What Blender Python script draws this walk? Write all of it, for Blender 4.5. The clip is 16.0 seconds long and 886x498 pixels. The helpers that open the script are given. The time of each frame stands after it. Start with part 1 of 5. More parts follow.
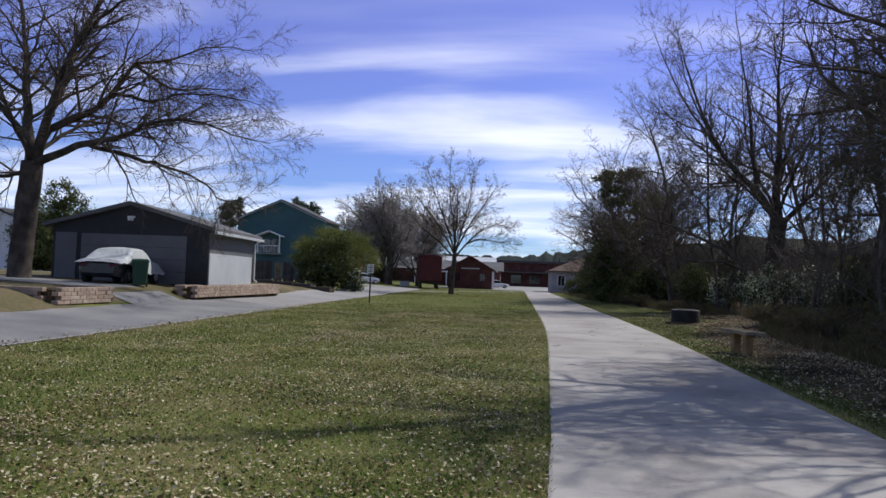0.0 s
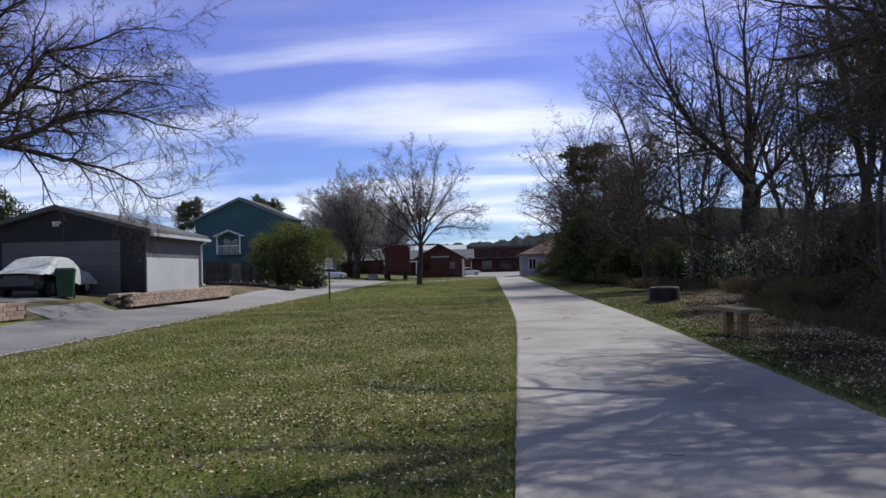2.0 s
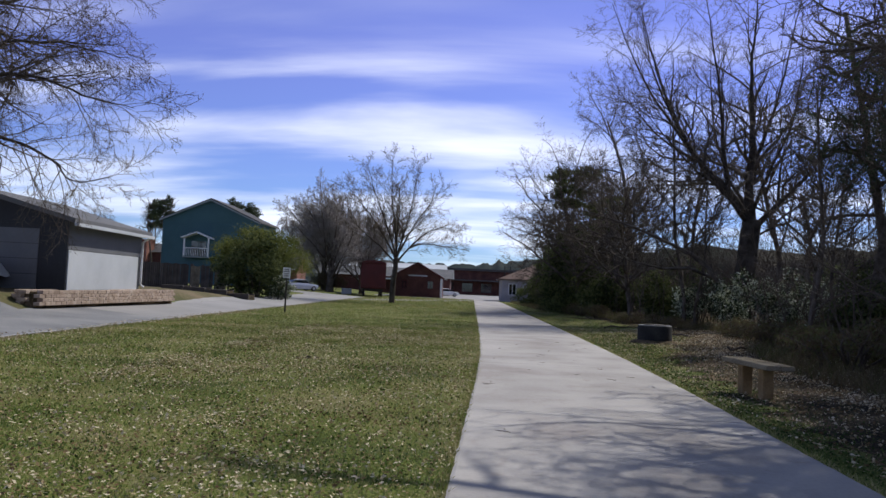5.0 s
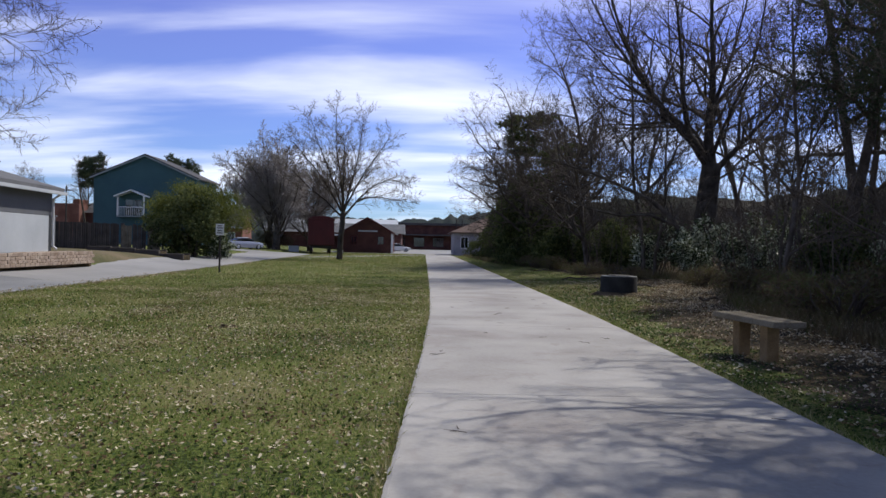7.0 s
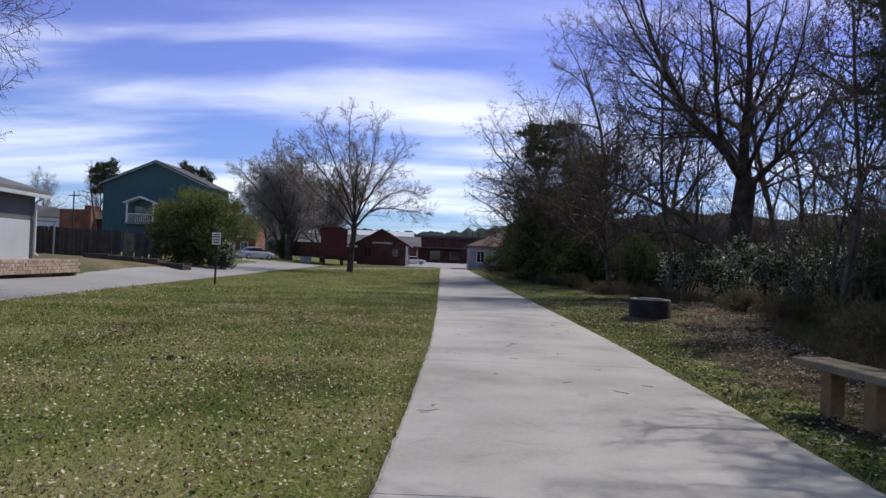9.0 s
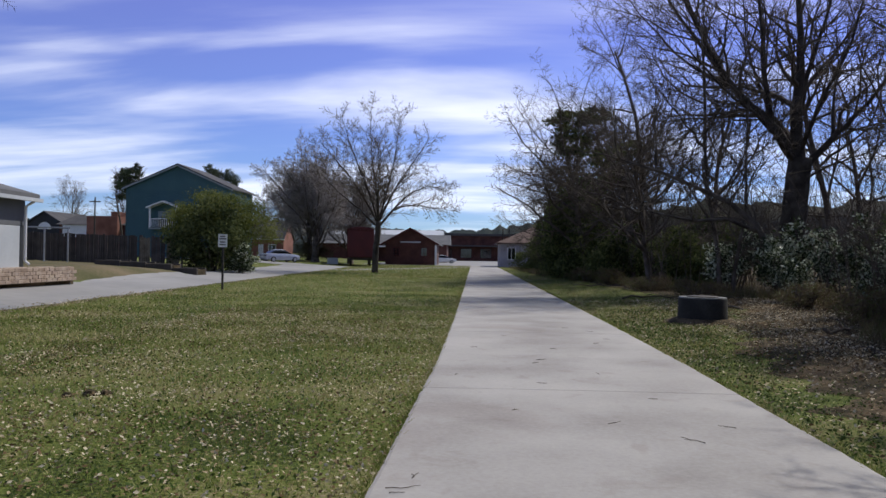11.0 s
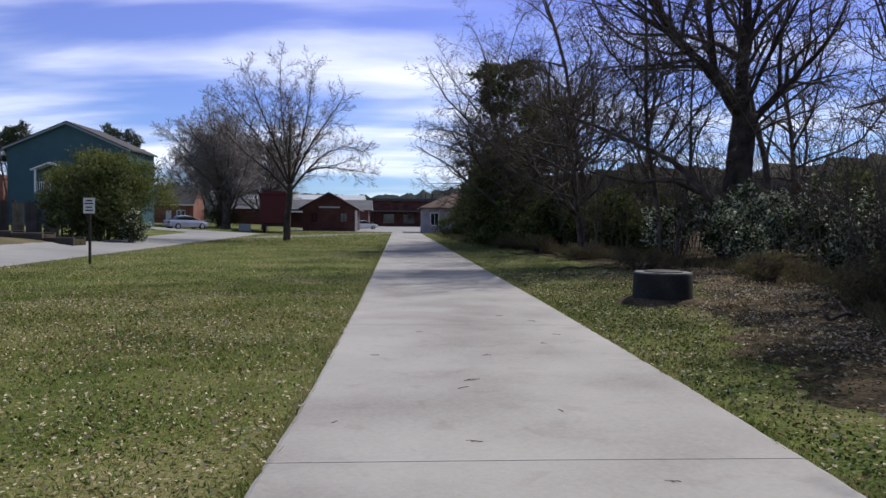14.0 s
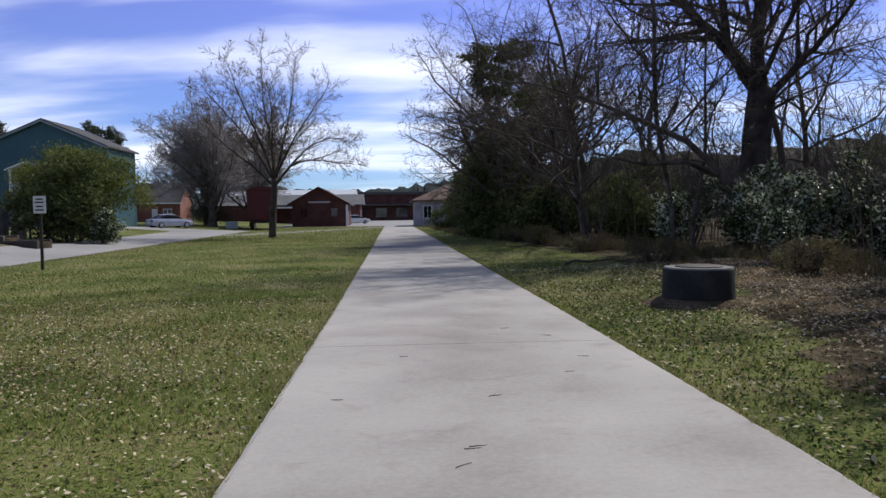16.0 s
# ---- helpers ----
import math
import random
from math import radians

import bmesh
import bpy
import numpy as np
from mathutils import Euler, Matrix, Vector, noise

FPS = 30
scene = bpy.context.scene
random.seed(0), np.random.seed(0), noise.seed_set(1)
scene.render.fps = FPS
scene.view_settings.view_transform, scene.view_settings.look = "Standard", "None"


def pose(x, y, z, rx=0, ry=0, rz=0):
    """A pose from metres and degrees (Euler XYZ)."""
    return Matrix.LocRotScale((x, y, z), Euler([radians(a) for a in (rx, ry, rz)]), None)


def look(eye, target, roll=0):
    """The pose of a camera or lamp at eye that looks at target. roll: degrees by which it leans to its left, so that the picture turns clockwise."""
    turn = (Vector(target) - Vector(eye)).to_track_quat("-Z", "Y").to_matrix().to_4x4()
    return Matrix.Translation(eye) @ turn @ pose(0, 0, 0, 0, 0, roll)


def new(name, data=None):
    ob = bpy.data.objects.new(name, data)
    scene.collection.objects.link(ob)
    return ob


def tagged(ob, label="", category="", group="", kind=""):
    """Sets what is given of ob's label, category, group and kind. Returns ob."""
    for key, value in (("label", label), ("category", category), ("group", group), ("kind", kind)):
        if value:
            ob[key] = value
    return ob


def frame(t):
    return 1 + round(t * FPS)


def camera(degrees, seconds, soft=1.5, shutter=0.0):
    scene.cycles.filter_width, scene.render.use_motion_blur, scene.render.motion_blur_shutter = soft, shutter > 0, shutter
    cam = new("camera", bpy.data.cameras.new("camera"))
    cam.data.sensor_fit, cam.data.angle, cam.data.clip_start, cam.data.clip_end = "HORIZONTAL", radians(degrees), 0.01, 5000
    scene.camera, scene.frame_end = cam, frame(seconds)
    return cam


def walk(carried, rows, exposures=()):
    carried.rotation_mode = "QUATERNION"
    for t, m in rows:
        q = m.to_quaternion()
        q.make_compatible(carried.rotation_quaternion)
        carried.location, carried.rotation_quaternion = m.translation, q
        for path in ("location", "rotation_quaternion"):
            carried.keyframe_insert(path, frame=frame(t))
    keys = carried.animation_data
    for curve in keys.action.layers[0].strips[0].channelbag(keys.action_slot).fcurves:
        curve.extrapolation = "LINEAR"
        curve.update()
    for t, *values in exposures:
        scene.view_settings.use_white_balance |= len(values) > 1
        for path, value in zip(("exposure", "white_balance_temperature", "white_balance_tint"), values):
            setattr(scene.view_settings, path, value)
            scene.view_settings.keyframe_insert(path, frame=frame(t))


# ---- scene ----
cam = camera(62.0, 16.0)
METRES, EYE, TILT, LEAN, TURN = 19.2, 1.5, 0.0, 0.0, 6.0
ROWS = [
    (0.0, 0.0, 0.0, 0.0, -0.08, 2.25, -2.07),
    (0.5, 0.0033, 0.0315, -0.0, -3.23, 4.74, -2.68),
    (1.0, 0.0103, 0.0602, 0.0008, -4.92, 1.37, -2.76),
    (1.5, 0.0151, 0.0921, 0.001, -4.54, 0.95, -2.64),
    (2.0, 0.0252, 0.121, 0.0003, -2.21, 1.44, 1.41),
    (2.5, 0.0311, 0.1501, -0.0012, -7.4, 3.36, -0.81),
    (3.0, 0.0357, 0.1791, -0.0021, -1.12, 2.73, -0.99),
    (3.5, 0.0439, 0.2089, -0.0018, -3.43, 2.51, -2.68),
    (4.0, 0.0503, 0.2384, -0.0008, -3.66, 3.12, -2.76),
    (6.5, 0.0809, 0.3827, -0.0017, -4.63, 1.58, -1.21),
    (7.0, 0.0825, 0.4137, -0.0044, -7.35, -0.35, -1.2),
    (7.5, 0.0887, 0.4426, -0.0042, -3.66, 1.92, -1.72),
    (8.0, 0.0949, 0.4721, -0.0025, -7.0, 2.27, -1.14),
    (8.5, 0.1019, 0.5032, -0.0008, -6.57, 0.79, -1.79),
    (11.0, 0.1405, 0.662, -0.0019, -3.49, 0.44, -0.88),
    (11.5, 0.1477, 0.692, -0.0017, -3.44, 4.21, 1.71),
    (12.0, 0.1507, 0.72, -0.0025, -2.62, 3.29, 3.07),
    (12.5, 0.1573, 0.7512, -0.0019, -5.63, -2.26, 1.02),
    (13.0, 0.1616, 0.7818, 0.0005, -11.02, -0.09, 1.02),
    (13.5, 0.1667, 0.814, 0.0001, -7.09, -2.66, 0.23),
    (14.0, 0.1732, 0.8451, 0.0001, -9.39, -2.19, -0.6),
    (14.5, 0.1813, 0.8759, -0.001, -7.68, -3.42, 0.76),
    (15.0, 0.1857, 0.906, 0.0, -8.64, -2.61, 0.42),
    (15.5, 0.19, 0.9361, -0.0002, -7.24, -1.62, 0.05),
    (16.0, 0.1963, 0.9652, -0.0017, -9.88, -2.75, 0.73),
]
walk(cam, [(t, pose(0, 0, EYE, TILT, LEAN, TURN) @ pose(METRES * x, METRES * y, METRES * z, 90 + pitch, roll, yaw)) for t, x, y, z, yaw, pitch, roll in ROWS],
     exposures=[(0.0, -0.04, 6270, 10), (0.5, -0.05, 6270, 10), (1.0, -0.16, 6270, 10), (1.6, -0.06, 6270, 10), (2.5, -0.06, 6270, 10), (4.0, 0.0, 6270, 10), (8.0, 0.0, 6270, 10), (12.0, -0.08, 6270, 10), (14.0, 0.02, 6270, 10), (16.0, 0.03, 6270, 10)])

# ---- light ----
SUN_AZ, SUN_EL = 46.0, 49.0            # degrees right of +y, above the horizon
world = bpy.data.worlds.new("sky")
scene.world = world
world.use_nodes = True
wn, wl = world.node_tree.nodes, world.node_tree.links
sky = wn.new("ShaderNodeTexSky")
sky.sky_type, sky.sun_disc = "NISHITA", False
sky.sun_elevation, sky.sun_rotation = radians(SUN_EL), radians(SUN_AZ)
sky.air_density, sky.dust_density, sky.ozone_density = 1.0, 0.2, 4.0
w_co = wn.new("ShaderNodeTexCoord")
w_sep = wn.new("ShaderNodeSeparateXYZ")
wl.new(w_co.outputs["Generated"], w_sep.inputs[0])


def wmath(op, a, b=None, clamp=False):
    n = wn.new("ShaderNodeMath")
    n.operation, n.use_clamp = op, clamp
    for i, v in enumerate((a, b)):
        if isinstance(v, (int, float)):
            n.inputs[i].default_value = v
        elif v is not None:
            wl.new(v, n.inputs[i])
    return n.outputs[0]


w_h = wmath("ADD", wmath("MAXIMUM", w_sep.outputs[2], 0.0), 0.16)
w_vec = wn.new("ShaderNodeCombineXYZ")
wl.new(wmath("DIVIDE", w_sep.outputs[0], w_h), w_vec.inputs[0])
wl.new(wmath("DIVIDE", w_sep.outputs[1], w_h), w_vec.inputs[1])


def w_noise(sx, sy, turn, scale, detail, rough, shift):
    mp = wn.new("ShaderNodeMapping")
    mp.inputs["Scale"].default_value = (sx, sy, 1)
    mp.inputs["Rotation"].default_value = (0, 0, radians(turn))
    mp.inputs["Location"].default_value = shift
    wl.new(w_vec.outputs[0], mp.inputs[0])
    n = wn.new("ShaderNodeTexNoise")
    n.inputs["Scale"].default_value, n.inputs["Detail"].default_value = scale, detail
    n.inputs["Roughness"].default_value, n.inputs["Distortion"].default_value = rough, 0.35
    wl.new(mp.outputs[0], n.inputs["Vector"])
    return n.outputs["Fac"]


w_streak = w_noise(0.30, 1.0, 5, 1.7, 7, 0.5, (0.4, 0.15, 0))
w_veil = w_noise(0.5, 0.8, -14, 0.95, 4, 0.5, (3.1, 1.2, 0))
w_bend = w_noise(0.45, 0.6, 20, 1.2, 3, 0.5, (7.0, 2.0, 0))
w_run = wmath("ADD", wmath("DIVIDE", w_sep.outputs[1], w_h), wmath("MULTIPLY", wmath("DIVIDE", w_sep.outputs[0], w_h), 0.10))
w_phase = wmath("MULTIPLY", wmath("ADD", w_run, wmath("ADD", wmath("MULTIPLY", w_bend, 0.7), -2.39)), 16.3)
w_roll = wmath("COSINE", w_phase)
w_sum = wmath("ADD", wmath("ADD", wmath("MULTIPLY", w_streak, 0.75), wmath("MULTIPLY", w_veil, 0.38)), wmath("MULTIPLY", w_roll, 0.020))
# a broad thin veil low over the houses, clear again over the far end of the path
w_span = wmath("SUBTRACT", 1.0, wmath("DIVIDE", wmath("ABSOLUTE", wmath("SUBTRACT", w_run, 3.0)), 0.85), clamp=True)
w_side = wmath("SUBTRACT", 1.0, wmath("MULTIPLY", wmath("ADD", w_sep.outputs[0], 0.02), 3.0), clamp=True)
w_sum = wmath("ADD", w_sum, wmath("MULTIPLY", wmath("MULTIPLY", w_span, w_side), 0.10))
# clearer blue higher up over the houses
w_left = wmath("MULTIPLY", wmath("SUBTRACT", wmath("MULTIPLY", w_sep.outputs[0], -1.0), 0.10), 3.5, clamp=True)
w_up = wmath("MULTIPLY", wmath("SUBTRACT", w_sep.outputs[2], 0.15), 9.0, clamp=True)
w_sum = wmath("SUBTRACT", w_sum, wmath("MULTIPLY", wmath("MULTIPLY", w_left, w_up), 0.075))
w_ramp = wn.new("ShaderNodeMapRange")
w_ramp.interpolation_type = "SMOOTHSTEP"
w_ramp.inputs["From Min"].default_value, w_ramp.inputs["From Max"].default_value = 0.48, 0.765
wl.new(w_sum, w_ramp.inputs["Value"])
w_low = wn.new("ShaderNodeMapRange")
w_low.inputs["From Min"].default_value, w_low.inputs["From Max"].default_value = 0.02, 0.30
wl.new(w_sep.outputs[2], w_low.inputs["Value"])
w_hue = wn.new("ShaderNodeMix")
w_hue.data_type = "RGBA"
w_hue.inputs["A"].default_value, w_hue.inputs["B"].default_value = (0.62, 0.82, 1.22, 1), (1.12, 0.87, 1.36, 1)
wl.new(w_low.outputs[0], w_hue.inputs["Factor"])
w_high = wn.new("ShaderNodeMapRange")
w_high.inputs["From Min"].default_value, w_high.inputs["From Max"].default_value = 0.36, 0.62
wl.new(w_sep.outputs[2], w_high.inputs["Value"])
w_hue2 = wn.new("ShaderNodeMix")
w_hue2.data_type = "RGBA"
w_hue2.inputs["B"].default_value = (1.25, 1.0, 0.84, 1)
wl.new(w_high.outputs[0], w_hue2.inputs["Factor"])
wl.new(w_hue.outputs["Result"], w_hue2.inputs["A"])
w_tint = wn.new("ShaderNodeMix")
w_tint.data_type, w_tint.blend_type = "RGBA", "MULTIPLY"
w_tint.inputs["Factor"].default_value = 1.0
wl.new(w_hue2.outputs["Result"], w_tint.inputs["B"])
wl.new(sky.outputs[0], w_tint.inputs["A"])
w_mix = wn.new("ShaderNodeMix")
w_mix.data_type = "RGBA"
w_mix.inputs["B"].default_value = (12.0, 12.2, 13.2, 1)
w_thin = wn.new("ShaderNodeMapRange")
w_thin.inputs["From Min"].default_value, w_thin.inputs["From Max"].default_value = 0.28, 0.35
w_thin.inputs["To Min"].default_value, w_thin.inputs["To Max"].default_value = 0.88, 0.20
wl.new(w_sep.outputs[2], w_thin.inputs["Value"])
wl.new(wmath("MULTIPLY", w_ramp.outputs[0], w_thin.outputs[0]), w_mix.inputs["Factor"])
wl.new(w_tint.outputs["Result"], w_mix.inputs["A"])
w_bg = wn["Background"]
w_bg.inputs["Strength"].default_value = 0.10
wl.new(w_mix.outputs["Result"], w_bg.inputs["Color"])

sun = new("sun", bpy.data.lights.new("sun", "SUN"))
sun.data.energy, sun.data.angle, sun.data.color = 3.8, radians(0.53), (1.0, 0.95, 0.87)
sa, se = radians(SUN_AZ), radians(SUN_EL)
sun.matrix_world = look((0, 0, 60), (-math.sin(sa) * math.cos(se), -math.cos(sa) * math.cos(se), 60 - math.sin(se)))

# ---- materials ----


def material(name, stops, scale=4.0, rough=0.8, bump=0.2, bscale=None, spread=0.3, metal=0.0, spec=0.4, islands=0.0, detail=5.0, space="world", fine=None):
    """A surface whose colour wanders between the stops, with a second, finer grain, and relief."""
    m = bpy.data.materials.new(name)
    m.use_nodes = True
    n, l = m.node_tree.nodes, m.node_tree.links
    b = n["Principled BSDF"]
    b.inputs["Roughness"].default_value, b.inputs["Metallic"].default_value = rough, metal
    b.inputs["Specular IOR Level"].default_value = spec
    if space == "world":
        co = n.new("ShaderNodeNewGeometry").outputs["Position"]
    else:
        co = n.new("ShaderNodeTexCoord").outputs["Object"]
    big = n.new("ShaderNodeTexNoise")
    big.inputs["Scale"].default_value, big.inputs["Detail"].default_value = scale, detail
    l.new(co, big.inputs["Vector"])
    small = n.new("ShaderNodeTexNoise")
    small.inputs["Scale"].default_value, small.inputs["Detail"].default_value = fine or scale * 14, 3
    l.new(co, small.inputs["Vector"])
    mix = n.new("ShaderNodeMath")
    mix.operation = "MULTIPLY_ADD"
    l.new(small.outputs["Fac"], mix.inputs[0])
    mix.inputs[1].default_value = spread
    sub = n.new("ShaderNodeMath")
    sub.operation = "SUBTRACT"
    l.new(big.outputs["Fac"], sub.inputs[0])
    sub.inputs[1].default_value = spread / 2
    l.new(sub.outputs[0], mix.inputs[2])
    fac = mix.outputs[0]
    if islands:
        geo = n.new("ShaderNodeNewGeometry")
        rnd = n.new("ShaderNodeMath")
        rnd.operation = "MULTIPLY_ADD"
        l.new(geo.outputs["Random Per Island"], rnd.inputs[0])
        rnd.inputs[1].default_value = islands
        sh = n.new("ShaderNodeMath")
        sh.operation = "SUBTRACT"
        l.new(fac, sh.inputs[0])
        sh.inputs[1].default_value = islands / 2
        l.new(sh.outputs[0], rnd.inputs[2])
        fac = rnd.outputs[0]
    ramp = n.new("ShaderNodeValToRGB")
    el = ramp.color_ramp.elements
    k = len(stops)
    el[0].position, el[0].color = 0.3, (*stops[0], 1)
    el[1].position, el[1].color = 0.7, (*stops[-1], 1)
    for i, c in enumerate(stops[1:-1], 1):
        e = el.new(0.3 + 0.4 * i / (k - 1))
        e.color = (*c, 1)
    l.new(fac, ramp.inputs[0])
    l.new(ramp.outputs[0], b.inputs["Base Color"])
    if bump:
        bn = n.new("ShaderNodeTexNoise")
        bn.inputs["Scale"].default_value, bn.inputs["Detail"].default_value = bscale or scale * 20, 4
        l.new(co, bn.inputs["Vector"])
        bp = n.new("ShaderNodeBump")
        bp.inputs["Strength"].default_value, bp.inputs["Distance"].default_value = bump, 0.02
        l.new(bn.outputs["Fac"], bp.inputs["Height"])
        l.new(bp.outputs[0], b.inputs["Normal"])
    return m


def per_object(m, amount):
    """Lets each object of the material differ a little in tone."""
    n, l = m.node_tree.nodes, m.node_tree.links
    b = n["Principled BSDF"]
    src = b.inputs["Base Color"].links[0].from_socket
    info = n.new("ShaderNodeObjectInfo")
    mr = n.new("ShaderNodeMapRange")
    mr.inputs["To Min"].default_value, mr.inputs["To Max"].default_value = 1 - amount, 1 + amount
    l.new(info.outputs["Random"], mr.inputs["Value"])
    hs = n.new("ShaderNodeHueSaturation")
    l.new(mr.outputs[0], hs.inputs["Value"])
    l.new(src, hs.inputs["Color"])
    l.new(hs.outputs[0], b.inputs["Base Color"])
    return m


def leafy_mat(name, stops, rough=0.5, spec=0.4, through_light=0.25, islands=0.5):
    m = material(name, stops, scale=0.6, rough=rough, bump=0, spec=spec, islands=islands, spread=0.2)
    n, l = m.node_tree.nodes, m.node_tree.links
    b = n["Principled BSDF"]
    out = n["Material Output"]
    tr = n.new("ShaderNodeBsdfTranslucent")
    l.new(b.inputs["Base Color"].links[0].from_socket, tr.inputs["Color"])
    ms = n.new("ShaderNodeMixShader")
    ms.inputs[0].default_value = through_light
    l.new(b.outputs[0], ms.inputs[1])
    l.new(tr.outputs[0], ms.inputs[2])
    l.new(ms.outputs[0], out.inputs["Surface"])
    return m


M = {}
M["soil"] = material("lawn_soil", [(0.035, 0.047, 0.012), (0.085, 0.11, 0.024), (0.125, 0.15, 0.035), (0.17, 0.166, 0.057), (0.22, 0.195, 0.10)], scale=0.45, rough=0.95, bump=1.0, bscale=26, spread=0.95, fine=28, spec=0.1)
M["yard"] = material("bare_yard_earth", [(0.08, 0.082, 0.034), (0.13, 0.112, 0.06), (0.185, 0.145, 0.09)], scale=0.35, rough=0.95, bump=0.5, bscale=20, spread=0.5, fine=8, spec=0.1)
M["litter"] = material("litter_soil", [(0.016, 0.014, 0.009), (0.045, 0.037, 0.02), (0.10, 0.074, 0.043), (0.18, 0.13, 0.08)], scale=0.8, rough=0.95, bump=0.9, bscale=22, spread=0.9, fine=24, spec=0.1)
M["concrete"] = per_object(material("path_concrete", [(0.28, 0.258, 0.24), (0.37, 0.348, 0.326), (0.44, 0.415, 0.388)], scale=0.55, rough=0.85, bump=0.12, bscale=60, spread=0.25, fine=25, spec=0.25), 0.04)
def stained(m, scale, colour, lo, hi):
    """Broad worn stains laid over the colour of a surface."""
    n, l = m.node_tree.nodes, m.node_tree.links
    b = n["Principled BSDF"]
    src = b.inputs["Base Color"].links[0].from_socket
    tex = n.new("ShaderNodeTexNoise")
    tex.inputs["Scale"].default_value, tex.inputs["Detail"].default_value, tex.inputs["Distortion"].default_value = scale, 6, 0.8
    l.new(n.new("ShaderNodeNewGeometry").outputs["Position"], tex.inputs["Vector"])
    mr = n.new("ShaderNodeMapRange")
    mr.interpolation_type = "SMOOTHSTEP"
    mr.inputs["From Min"].default_value, mr.inputs["From Max"].default_value, mr.inputs["To Max"].default_value = lo, hi, 0.5
    l.new(tex.outputs["Fac"], mr.inputs["Value"])
    mx = n.new("ShaderNodeMix")
    mx.data_type, mx.blend_type = "RGBA", "MULTIPLY"
    mx.inputs["B"].default_value = (*colour, 1)
    l.new(mr.outputs[0], mx.inputs["Factor"])
    l.new(src, mx.inputs["A"])
    l.new(mx.outputs["Result"], b.inputs["Base Color"])
    return m


stained(M["concrete"], 0.42, (0.70, 0.62, 0.60), 0.53, 0.74)
stained(M["concrete"], 2.6, (0.80, 0.76, 0.74), 0.56, 0.70)
M["asphalt"] = material("old_asphalt", [(0.15, 0.15, 0.155), (0.20, 0.20, 0.205), (0.26, 0.255, 0.25)], scale=0.5, rough=0.9, bump=0.3, bscale=50, spread=0.3, fine=20, spec=0.25)
M["pave"] = material("pale_pavement", [(0.25, 0.242, 0.235), (0.35, 0.337, 0.325)], scale=0.15, rough=0.9, bump=0.1, spread=0.3, spec=0.2)
M["bark"] = material("grey_brown_bark", [(0.06, 0.049, 0.039), (0.11, 0.09, 0.072), (0.17, 0.145, 0.12)], scale=2.5, rough=0.95, bump=0.8, bscale=14, spread=0.5, spec=0.15)
M["dark_bark"] = material("dark_furrowed_bark", [(0.04, 0.034, 0.028), (0.072, 0.06, 0.05), (0.11, 0.095, 0.08)], scale=2.5, rough=0.95, bump=0.9, bscale=12, spread=0.5, spec=0.1)
# white siding greyed, so that the front wall's shade lies in its colour
M["shaded_white"] = material("white_siding_in_shade", [(0.27, 0.26, 0.28), (0.36, 0.35, 0.37)], scale=0.8, rough=0.7, bump=0.1)
M["trim"] = material("grey_trim_paint", [(0.20, 0.23, 0.24), (0.27, 0.30, 0.31)], scale=1, rough=0.6, bump=0.05)
M["pale_panel"] = material("pale_painted_panel", [(0.42, 0.44, 0.46), (0.50, 0.52, 0.54)], scale=0.8, rough=0.6, bump=0.05)
M["twig"] = material("dark_twigs", [(0.085, 0.067, 0.052), (0.15, 0.122, 0.095)], scale=1.0, rough=0.9, bump=0, spec=0.15)
M["grey_twig"] = material("grey_brown_twigs", [(0.21, 0.182, 0.162), (0.34, 0.305, 0.275)], scale=1.0, rough=0.9, bump=0, spec=0.15)
M["dark_wall"] = material("charcoal_siding", [(0.022, 0.023, 0.026), (0.033, 0.035, 0.039)], scale=0.8, rough=0.7, bump=0.1)
M["grey_door"] = material("grey_painted_door", [(0.105, 0.108, 0.115), (0.14, 0.143, 0.15)], scale=0.9, rough=0.6, bump=0.05)
M["white"] = material("white_paint", [(0.66, 0.66, 0.66), (0.80, 0.80, 0.79)], scale=1.2, rough=0.55, bump=0.05)
M["shingle"] = material("grey_shingles", [(0.10, 0.10, 0.105), (0.16, 0.16, 0.165)], scale=0.6, rough=0.9, bump=0.5, bscale=9, spread=0.5)
M["dark_roof"] = material("dark_shingles", [(0.05, 0.048, 0.05), (0.09, 0.085, 0.085)], scale=0.6, rough=0.9, bump=0.4, bscale=9, spread=0.5)
M["brown_roof"] = material("brown_shingles", [(0.10, 0.062, 0.05), (0.16, 0.105, 0.085)], scale=0.6, rough=0.9, bump=0.4, bscale=9, spread=0.5)
M["teal"] = material("teal_siding", [(0.032, 0.085, 0.10), (0.044, 0.108, 0.122)], scale=0.5, rough=0.65, bump=0.1)
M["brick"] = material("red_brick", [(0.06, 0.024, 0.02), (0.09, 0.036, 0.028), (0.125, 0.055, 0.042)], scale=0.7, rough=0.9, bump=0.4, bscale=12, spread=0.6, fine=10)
# sunlit copy of the brick above, the sun's brightness put into its colour
M["brick_lit"] = material("sunlit_brick", [(0.15, 0.06, 0.042), (0.21, 0.09, 0.062), (0.27, 0.125, 0.09)], scale=0.7, rough=0.9, bump=0.4, bscale=12, spread=0.6, fine=10)
M["block"] = per_object(material("tan_blocks", [(0.25, 0.18, 0.13), (0.34, 0.26, 0.20), (0.42, 0.34, 0.27)], scale=3, rough=0.9, bump=0.4, spread=0.4), 0.12)
M["red"] = material("dark_red_paint", [(0.058, 0.006, 0.007), (0.088, 0.010, 0.010)], scale=0.8, rough=0.6, bump=0.1)
M["wood_old"] = per_object(material("weathered_wood", [(0.05, 0.042, 0.036), (0.085, 0.072, 0.06)], scale=2.0, rough=0.9, bump=0.4, spread=0.4), 0.25)
